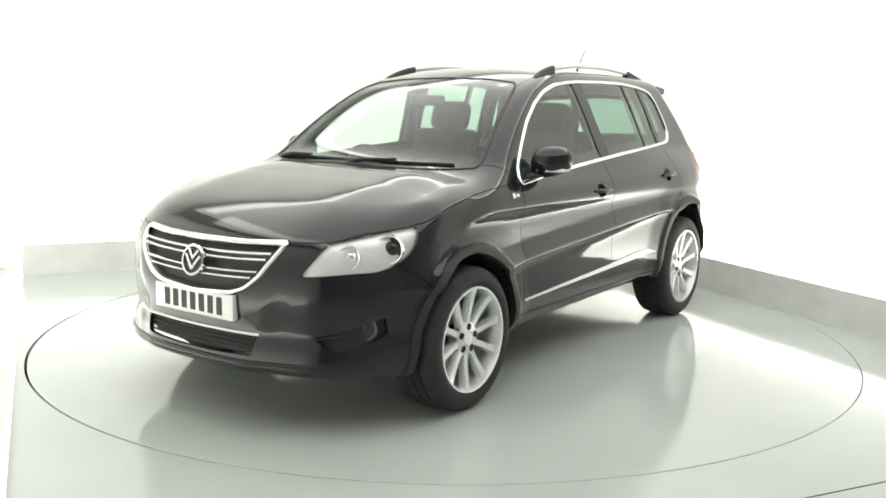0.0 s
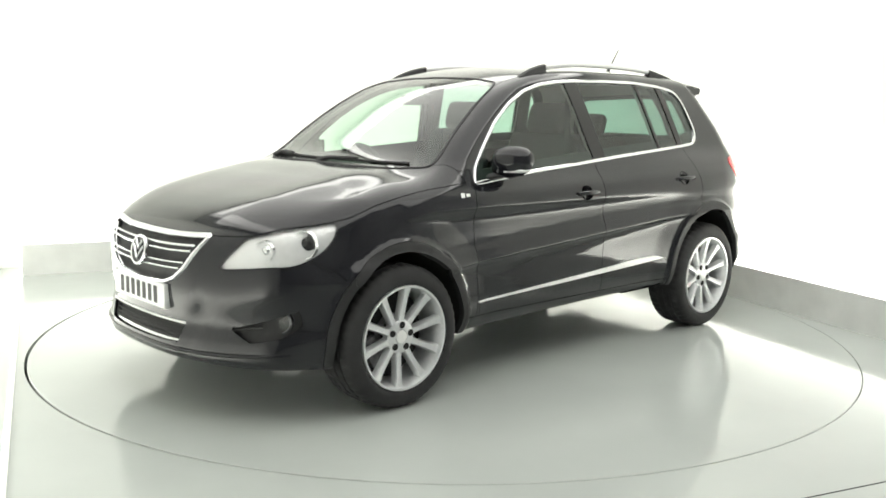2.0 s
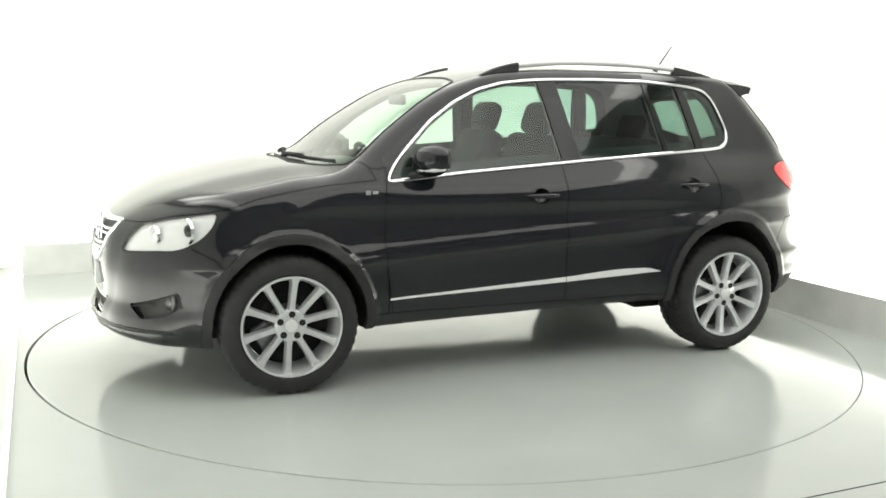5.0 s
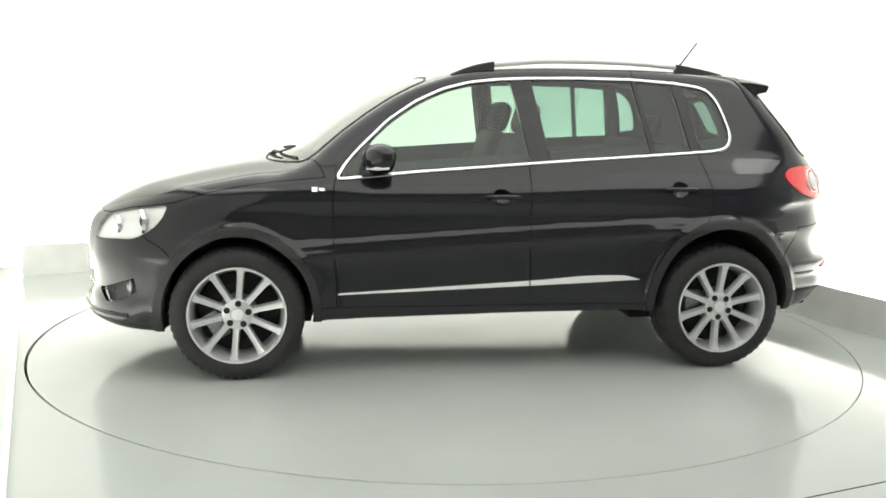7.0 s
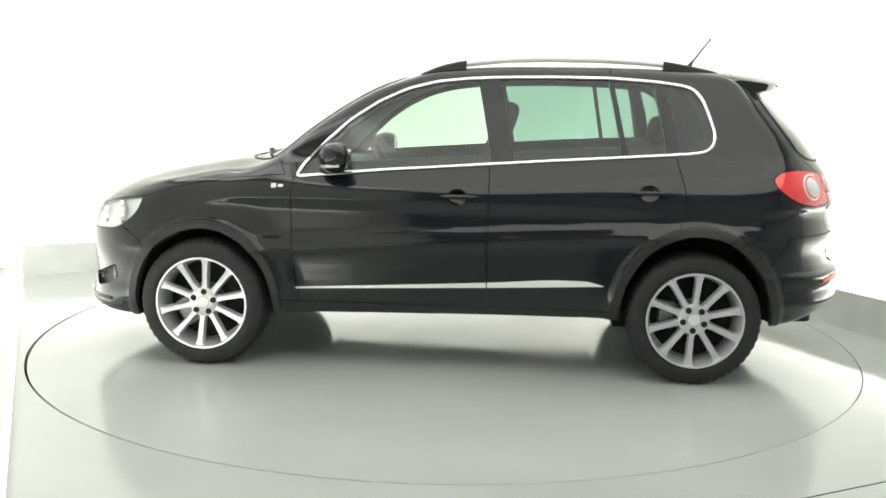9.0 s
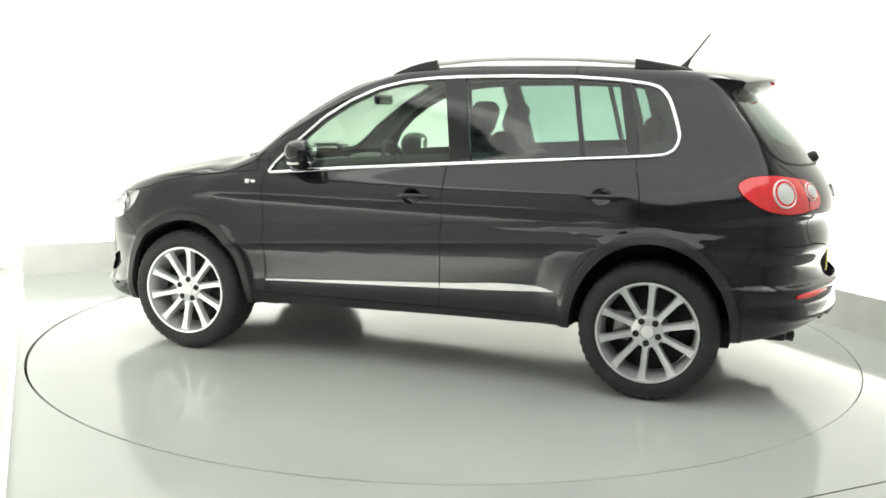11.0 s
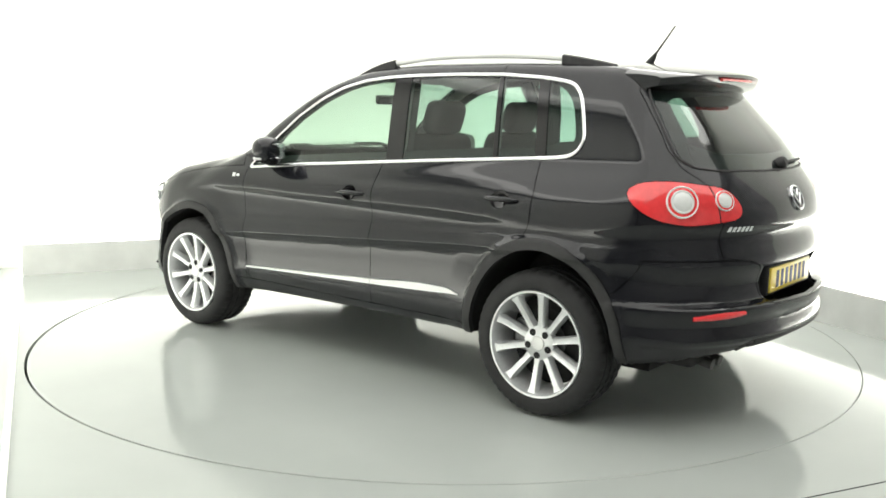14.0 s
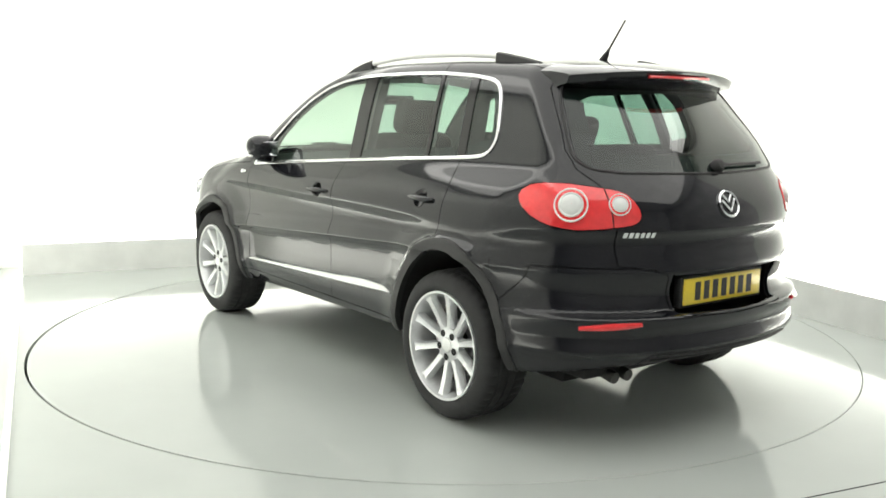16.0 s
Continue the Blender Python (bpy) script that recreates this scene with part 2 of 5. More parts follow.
def build_turntable():
    base = tagged(new("turntable"), "round floor-level turntable painted glossy grey-green", "turntable")
    bm = bmesh.new()
    n, r = 160, RING_R - 0.035
    a = [bm.verts.new((r * math.cos(2 * math.pi * k / n), r * math.sin(2 * math.pi * k / n), 0.0)) for k in range(n)]
    b = [bm.verts.new((v.co.x, v.co.y, -0.05)) for v in a]
    bm.faces.new(a), bm.faces.new(b[::-1])
    for k in range(n):
        bm.faces.new((a[k], b[k], b[(k + 1) % n], a[(k + 1) % n]))
    part("deck", bm, FLOOR, base)
    bm = bmesh.new()
    rows = [[bm.verts.new((q * math.cos(2 * math.pi * k / n), q * math.sin(2 * math.pi * k / n), z)) for k in range(n)]
            for q, z in ((RING_R - 0.035, 0.0), (RING_R - 0.011, 0.0), (RING_R - 0.008, -0.003), (RING_R - 0.008, -0.05))]
    for a, b in zip(rows, rows[1:]):
        for k in range(n):
            bm.faces.new((a[k], a[(k + 1) % n], b[(k + 1) % n], b[k]))
    part("rim", bm, FLOOR, base, "edge ring of the turntable")
    return base


build_studio()
build_seam()
turntable = build_turntable()

# ---- car body surface: smooth functions of the car's own metres, x forward, y to its left ----
def curve(x, pts):
    """A smooth monotone-ish curve through (x, value) pairs."""
    xs = np.array([p[0] for p in pts], float)
    ys = np.array([p[1] for p in pts], float)
    d = np.diff(ys) / np.diff(xs)
    m = np.concatenate([[d[0]], np.where(d[1:] * d[:-1] > 0, 2 * d[1:] * d[:-1] / (d[1:] + d[:-1] + 1e-12), 0), [d[-1]]])
    x = np.asarray(x, float)
    i = np.clip(np.searchsorted(xs, x) - 1, 0, len(xs) - 2)
    h = xs[i + 1] - xs[i]
    t = np.clip((x - xs[i]) / h, 0, 1)
    return ((1 + 2 * t) * (1 - t) ** 2 * ys[i] + t * (1 - t) ** 2 * h * m[i] + t * t * (3 - 2 * t) * ys[i + 1] + t * t * (t - 1) * h * m[i + 1])


def smax(a, b, k):
    h = np.maximum(k - np.abs(a - b), 0) / k
    return np.maximum(a, b) + h * h * k * 0.25


def smin(a, b, k):
    return -smax(-a, -b, k)


def step(a, b, x):
    t = np.clip((x - a) / (b - a), 0, 1)
    return t * t * (3 - 2 * t)


AXLE_F, AXLE_R, HUB_Z, HUB_Y = 1.304, -1.304, 0.338, 0.864
WIDEN = 1.022


def arch_radius(x, z):
    """How far a point lies out from the wheels, stretched so that both arch openings have a radius of 0.40."""
    return 0.40 * np.minimum(np.hypot((x - AXLE_F + 0.004) / 0.380, (z - HUB_Z) / 0.410), np.hypot((x - AXLE_R) / 0.388, (z - HUB_Z) / 0.445))


def body_field(P):
    """Below zero inside the car's body, without wheels."""
    x, h, z = P[:, 0], np.abs(P[:, 1]) / WIDEN, P[:, 2]
    # plan width and the side's upright profile
    w = curve(x, [(-2.3, 0.80), (-1.9, 0.845), (-1.3, 0.872), (-0.7, 0.862), (0, 0.860), (0.7, 0.862), (1.3, 0.872), (1.8, 0.866), (2.3, 0.82)])
    rise = step(0.42, 0.66, z) * step(1.02, 0.78, z)
    tuck = curve(z + rise * (0.064 * np.clip(x, -1, 1) - 0.043), [(0.15, -0.080), (0.30, -0.042), (0.36, -0.014), (0.42, 0.000), (0.47, 0.002), (0.52, 0.0015), (0.57, 0.0015), (0.61, 0.003), (0.632, 0.007), (0.65, 0.017),
                     (0.66, 0.0215), (0.672, 0.0195), (0.69, 0.0135), (0.71, 0.008), (0.76, -0.010), (0.84, -0.011), (0.93, -0.015), (0.99, -0.026), (1.06, -0.062), (1.2, -0.12)])
    ra = arch_radius(x, z)
    flare = step(0.478, 0.436, ra) * 0.018 + step(0.62, 0.44, ra) * 0.016 * step(0.15, 0.4, z)
    side = (h - (w + tuck + flare)) * 0.97
    top = z - (curve(x, [(-2.2, 1.08), (-1.9, 1.12), (-1.2, 1.12), (0, 1.06), (0.6, 1.055), (0.95, 1.10), (1.15, 1.108), (1.45, 1.065), (1.75, 0.995), (1.95, 0.925), (2.1, 0.85), (2.2, 0.78)])
               - 0.05 * h * h - 0.024 * step(0.44, 0.76, h) * step(0.7, 1.1, x) + 0.004 * np.exp(-((h - 0.42) / 0.17) ** 2) * step(0.9, 1.4, x))
    nose = curve(z, [(0.10, 2.06), (0.24, 2.135), (0.30, 2.175), (0.37, 2.165), (0.45, 2.145), (0.60, 2.155), (0.75, 2.14), (0.84, 2.10), (0.92, 2.02), (1.0, 1.9)])
    nose = nose + 0.011 * step(0.06, -0.06, h - curve(z, [(0.2, 0.33), (0.35, 0.355), (0.50, 0.41), (0.64, 0.465), (0.83, 0.485), (1.0, 0.48)])) * step(0.90, 0.82, z)
    front = (x - (nose - 0.155 * h * h - 0.56 * h ** 4)) * 0.85
    tail = curve(z, [(0.10, -1.98), (0.30, -2.09), (0.40, -2.160), (0.435, -2.196), (0.46, -2.192), (0.50, -2.178), (0.54, -2.190), (0.575, -2.196), (0.60, -2.142), (0.66, -2.126), (0.76, -2.155), (0.86, -2.13), (1.0, -2.105), (1.10, -2.065),
                     (1.25, -1.965), (1.42, -1.80), (1.58, -1.64), (1.7, -1.5)])
    rear = ((tail - 0.012 + 0.27 * h * h + (0.30 + 0.16 * step(0.55, 0.8, z)) * h ** 4) - x) * 0.85
    floor_z = curve(x, [(-2.2, 0.395), (-1.95, 0.345), (-1.7, 0.310), (-0.9, 0.315), (0.9, 0.285), (1.7, 0.245), (2.2, 0.265)])
    lower = smax(smax(smax(side, top, 0.10), front, 0.10), rear, 0.14)
    lower = smax(lower, floor_z - z, 0.03)
    # cabin
    screen = curve(z, [(0.9, 1.36), (1.1, 1.06), (1.3, 0.80), (1.5, 0.47), (1.6, 0.22), (1.7, -0.1)])
    ws = (x - (screen + 0.008 - 0.20 * h * h)) * 0.62
    roof = z - (curve(x, [(-1.9, 1.585), (-1.6, 1.625), (-1.3, 1.652), (-0.8, 1.668), (-0.4, 1.667), (0.0, 1.648), (0.35, 1.60), (0.7, 1.54)]) - 0.13 * h * h)
    cab = (h - (curve(z, [(0.9, 0.83), (1.06, 0.785), (1.26, 0.712), (1.45, 0.640), (1.56, 0.590), (1.7, 0.52)]) - 0.025 * step(-0.6, -1.7, x) + 0.012 * step(0.2, 0.9, x))) * 0.93
    cabin = smax(smax(smax(cab, roof, 0.05), smax(ws, rear, 0.05), 0.07), 0.95 - z, 0.02)
    return smin(lower, cabin, 0.11)


def gradient(f, P, e=1e-3):
    return np.stack([(f(P + d) - f(P - d)) / (2 * e) for d in np.eye(3) * e], 1)


def settle(f, P, n=3):
    """Moves points onto the surface f = 0."""
    for _ in range(n):
        g = gradient(f, P)
        P = P - g * (f(P) / ((g * g).sum(1) + 1e-9))[:, None]
    return P


def skin(f, lo, hi, cell):
    """A triangle mesh of the surface f = 0 in a box."""
    lo, hi = np.array(lo, float), np.array(hi, float)
    n = np.ceil((hi - lo) / cell).astype(int) + 1
    axes = [lo[i] + cell * np.arange(n[i]) for i in range(3)]
    G = np.stack(np.meshgrid(*axes, indexing="ij"), -1).reshape(-1, 3)
    F = f(G).reshape(n)
    inside = F < 0
    total, count = np.zeros((*(n - 1), 3)), np.zeros(n - 1)
    C = [(0, 0, 0), (1, 0, 0), (0, 1, 0), (1, 1, 0), (0, 0, 1), (1, 0, 1), (0, 1, 1), (1, 1, 1)]

    def at(A, o):
        return A[o[0]:n[0] - 1 + o[0], o[1]:n[1] - 1 + o[1], o[2]:n[2] - 1 + o[2]]
    for a in range(8):
        for ax in range(3):
            if C[a][ax] == 0:
                o = list(C[a]); o[ax] = 1
                fa, fb = at(F, C[a]), at(F, o)
                cross = (fa < 0) != (fb < 0)
                t = np.where(cross, fa / np.where(cross, fa - fb, 1), 0)
                for k in range(3):
                    total[..., k] += np.where(cross, C[a][k] + (t if k == ax else 0), 0)
                count += cross
    live = count > 0
    index = np.full(n - 1, -1)
    index[live] = np.arange(live.sum())
    ijk = np.argwhere(live)
    V = lo + cell * (ijk + total[live] / count[live][:, None])
    quads = []
    for ax in range(3):
        b, c = (ax + 1) % 3, (ax + 2) % 3
        s0, s1 = [slice(None)] * 3, [slice(None)] * 3
        s0[ax], s1[ax] = slice(0, -1), slice(1, None)
        cross = inside[tuple(s0)] != inside[tuple(s1)]
        e = np.argwhere(cross)
        e = e[(e[:, b] > 0) & (e[:, c] > 0) & (e[:, b] < n[b] - 1) & (e[:, c] < n[c] - 1)]
        flip = ~inside[tuple(e.T)]
        q = []
        for db, dc in ((1, 1), (0, 1), (0, 0), (1, 0)):
            k = e.copy(); k[:, b] -= db; k[:, c] -= dc
            q.append(index[tuple(k.T)])
        q = np.stack(q, 1)
        q[flip] = q[flip][:, ::-1]
        quads.append(q)
    Q = np.concatenate(quads)
    V = settle(f, V)
    short = np.linalg.norm(V[Q[:, 0]] - V[Q[:, 2]], axis=1) < np.linalg.norm(V[Q[:, 1]] - V[Q[:, 3]], axis=1)
    T = np.concatenate([Q[short][:, [0, 1, 2]], Q[short][:, [0, 2, 3]], Q[~short][:, [0, 1, 3]], Q[~short][:, [1, 2, 3]]])
    return V, T


def cut(V, T, phi, where):
    """Splits the triangles along phi = 0, phi and where given per vertex. Returns V, T."""
    phi = np.where(np.abs(phi) < 1.5e-3, 0.0, phi)
    s = np.sign(phi)
    ts = s[T]
    hit = (ts.min(1) < 0) & (ts.max(1) > 0) & where[T].all(1)
    keep, work = T[~hit], T[hit]
    if not len(work):
        return V, T
    made, newV, out, base = {}, [], [], len(V)

    def mid(a, b):
        k = (a, b) if a < b else (b, a)
        if k not in made:
            t = phi[k[0]] / (phi[k[0]] - phi[k[1]])
            made[k] = base + len(newV)
            newV.append(V[k[0]] * (1 - t) + V[k[1]] * t)
        return made[k]
    for tri in work.tolist():
        sg = [s[i] for i in tri]
        if 0 in sg:
            k = sg.index(0)
            a, b, c = tri[k], tri[k - 2], tri[k - 1]
            m = mid(b, c)
            out += [(a, b, m), (a, m, c)]
        else:
            k = next(i for i in range(3) if sg[i] != sg[i - 1] and sg[i] != sg[i - 2])
            a, b, c = tri[k], tri[k - 2], tri[k - 1]
            p, q = mid(a, b), mid(a, c)
            out += [(a, p, q), (p, b, c), (p, c, q)]
    return np.concatenate([V, settle(body_field, np.array(newV), 2)]), np.concatenate([keep, np.array(out)])


def outline(pts, u, v):
    """Signed distance of points (u, v) to a closed outline, below zero inside."""
    d2, odd = np.full(len(u), 1e9), np.zeros(len(u), bool)
    for i in range(len(pts)):
        (ax, ay), (bx, by) = pts[i - 1], pts[i]
        ex, ey = bx - ax, by - ay
        t = np.clip(((u - ax) * ex + (v - ay) * ey) / (ex * ex + ey * ey + 1e-12), 0, 1)
        d2 = np.minimum(d2, (u - ax - t * ex) ** 2 + (v - ay - t * ey) ** 2)
        if ay != by:
            odd ^= ((ay > v) != (by > v)) & (u < ax + (v - ay) / (by - ay) * ex)
    return np.where(odd, -1, 1) * np.sqrt(d2)
# ---- the car's panels, cut out of its surface ----
def mirrored(half):
    """A closed outline from its half with y >= 0, listed from the top middle to the bottom middle."""
    return [(y, z) for y, z in half] + [(-y, z) for y, z in half[::-1] if y > 0]


WINDOW = [(0.800, 1.036), (0.757, 1.106), (0.669, 1.201), (0.523, 1.338), (0.376, 1.436), (0.226, 1.505), (0.074, 1.544), (-0.078, 1.562), (-0.231, 1.571), (-0.538, 1.578),
          (-0.846, 1.576), (-1.094, 1.560), (-1.233, 1.541), (-1.285, 1.523), (-1.329, 1.470), (-1.361, 1.389), (-1.394, 1.284), (-1.381, 1.230), (-1.341, 1.200), (-1.254, 1.189),
          (-0.523, 1.140), (0.073, 1.096), (0.368, 1.075)]
SCREEN = mirrored([(0, 1.578), (0.30, 1.570), (0.49, 1.548), (0.54, 1.510), (0.60, 1.38), (0.665, 1.20), (0.69, 1.115), (0.55, 1.103), (0, 1.112)])
BACKLIGHT = mirrored([(0, 1.54), (0.52, 1.515), (0.56, 1.45), (0.62, 1.30), (0.638, 1.215), (0.60, 1.172), (0.50, 1.158), (0, 1.150)])
GRILLE = mirrored([(0, 0.822), (0.25, 0.824), (0.462, 0.836), (0.435, 0.772), (0.375, 0.690), (0.310, 0.637), (0.232, 0.612), (0, 0.598)])
INTAKE = mirrored([(0, 0.432), (0.30, 0.430), (0.362, 0.424), (0.340, 0.352), (0.24, 0.346), (0, 0.342)])
TAILGATE = mirrored([(0, 1.75), (0.50, 1.58), (0.575, 1.50), (0.66, 1.25), (0.655, 1.17), (0.60, 1.10), (0.585, 0.92), (0.58, 0.79), (0.42, 0.765), (0.372, 0.74), (0.345, 0.578), (0, 0.568)])
PLATE_BAY = mirrored([(0, 0.745), (0.355, 0.742), (0.33, 0.588), (0, 0.582)])
OB = radians(40)
OC, OS = math.cos(OB), math.sin(OB)


def oblique(P, sign):
    """Distance across the corner of the car, front (1) or rear (-1), seen 40 degrees off its axis."""
    return np.abs(P[:, 1]) / WIDEN * OC - sign * P[:, 0] * OS


HEADLAMP = [(h * OC - x * OS + 0.027, z) for x, h, z in ((2.061, 0.498, 0.698), (2.022, 0.54, 0.766), (1.956, 0.562, 0.836), (1.841, 0.662, 0.870), (1.718, 0.743, 0.892), (1.627, 0.786, 0.904),
                                                   (1.662, 0.806, 0.836), (1.715, 0.797, 0.781), (1.783, 0.769, 0.738), (1.847, 0.731, 0.719), (1.921, 0.672, 0.716), (1.986, 0.607, 0.708))]
TAILLAMP = [(h * OC + x * OS, z) for x, h, z in ((-1.652, 0.792, 1.043), (-1.660, 0.769, 1.089), (-1.714, 0.743, 1.112), (-1.815, 0.684, 1.117), (-1.913, 0.591, 1.102), (-1.982, 0.501, 1.086),
                                                   (-2.009, 0.479, 1.058), (-2.042, 0.454, 1.003), (-2.048, 0.458, 0.963), (-2.024, 0.508, 0.950), (-1.958, 0.606, 0.936), (-1.886, 0.683, 0.930),
                                                   (-1.798, 0.755, 0.946), (-1.718, 0.789, 0.986))]
FOGBAY = [(h * OC - x * OS, z) for x, h, z in ((2.015, 0.569, 0.437), (1.913, 0.680, 0.476), (1.79, 0.772, 0.522), (1.775, 0.776, 0.455), (1.86, 0.73, 0.405), (1.964, 0.648, 0.382))]
BONNET_EDGE = [(0.85, 1.045), (1.10, 1.022), (1.43, 0.967), (1.60, 0.916), (1.70, 0.898), (1.84, 0.876), (1.96, 0.842), (2.03, 0.836), (2.2, 0.83)]
REAR_DOOR = [(-0.225, 0.368), (-0.225, 1.16), (-0.6, 1.19), (-1.185, 1.23), (-1.195, 1.15), (-1.228, 1.02), (-1.234, 0.89), (-1.19, 0.80), (-1.03, 0.745), (-0.93, 0.60), (-0.89, 0.46), (-0.885, 0.368)]
FRONT_DOOR = [(-0.225, 0.368), (0.775, 0.368), (0.79, 0.46), (0.812, 0.64), (0.822, 0.85), (0.818, 0.96), (0.806, 1.04), (0.5, 1.12), (-0.225, 1.16)]
STRIP_LOW = [(-0.832, 0.503), (-0.6, 0.490), (0.792, 0.437)]
STRIP_TOP = [(-0.832, 0.506), (-0.74, 0.526), (-0.62, 0.527), (-0.25, 0.503), (0.792, 0.446)]
HANDLES = ((-0.062, 0.948), (-1.048, 0.990))


def surface_y(x, z):
    """The body's half width at x, z."""
    h = np.full(np.shape(np.atleast_1d(x)), 0.3)
    g = np.full_like(h, 1.05)
    X, Z = np.atleast_1d(x).astype(float), np.atleast_1d(z).astype(float)
    for _ in range(22):
        m = (h + g) / 2
        ins = body_field(np.stack([X, m, Z], 1)) < 0
        h, g = np.where(ins, m, h), np.where(ins, g, m)
    return h


def surface_x(y, z, sign):
    """Where the body's front (1) or rear (-1) lies at y, z."""
    Y, Z = np.atleast_1d(y).astype(float), np.atleast_1d(z).astype(float)
    h, g = np.full(Y.shape, 0.05 if sign > 0 else -0.4), np.full(Y.shape, 2.5 * sign)
    for _ in range(24):
        m = (h + g) / 2
        ins = body_field(np.stack([m, Y, Z], 1)) < 0
        h, g = np.where(ins, m, h), np.where(ins, g, m)
    return h


def surface_z(x, y):
    X, Y = np.atleast_1d(x).astype(float), np.atleast_1d(y).astype(float)
    h, g = np.full(X.shape, 0.7), np.full(X.shape, 1.9)
    for _ in range(24):
        m = (h + g) / 2
        ins = body_field(np.stack([X, Y, m], 1)) < 0
        h, g = np.where(ins, m, h), np.where(ins, g, m)
    return h


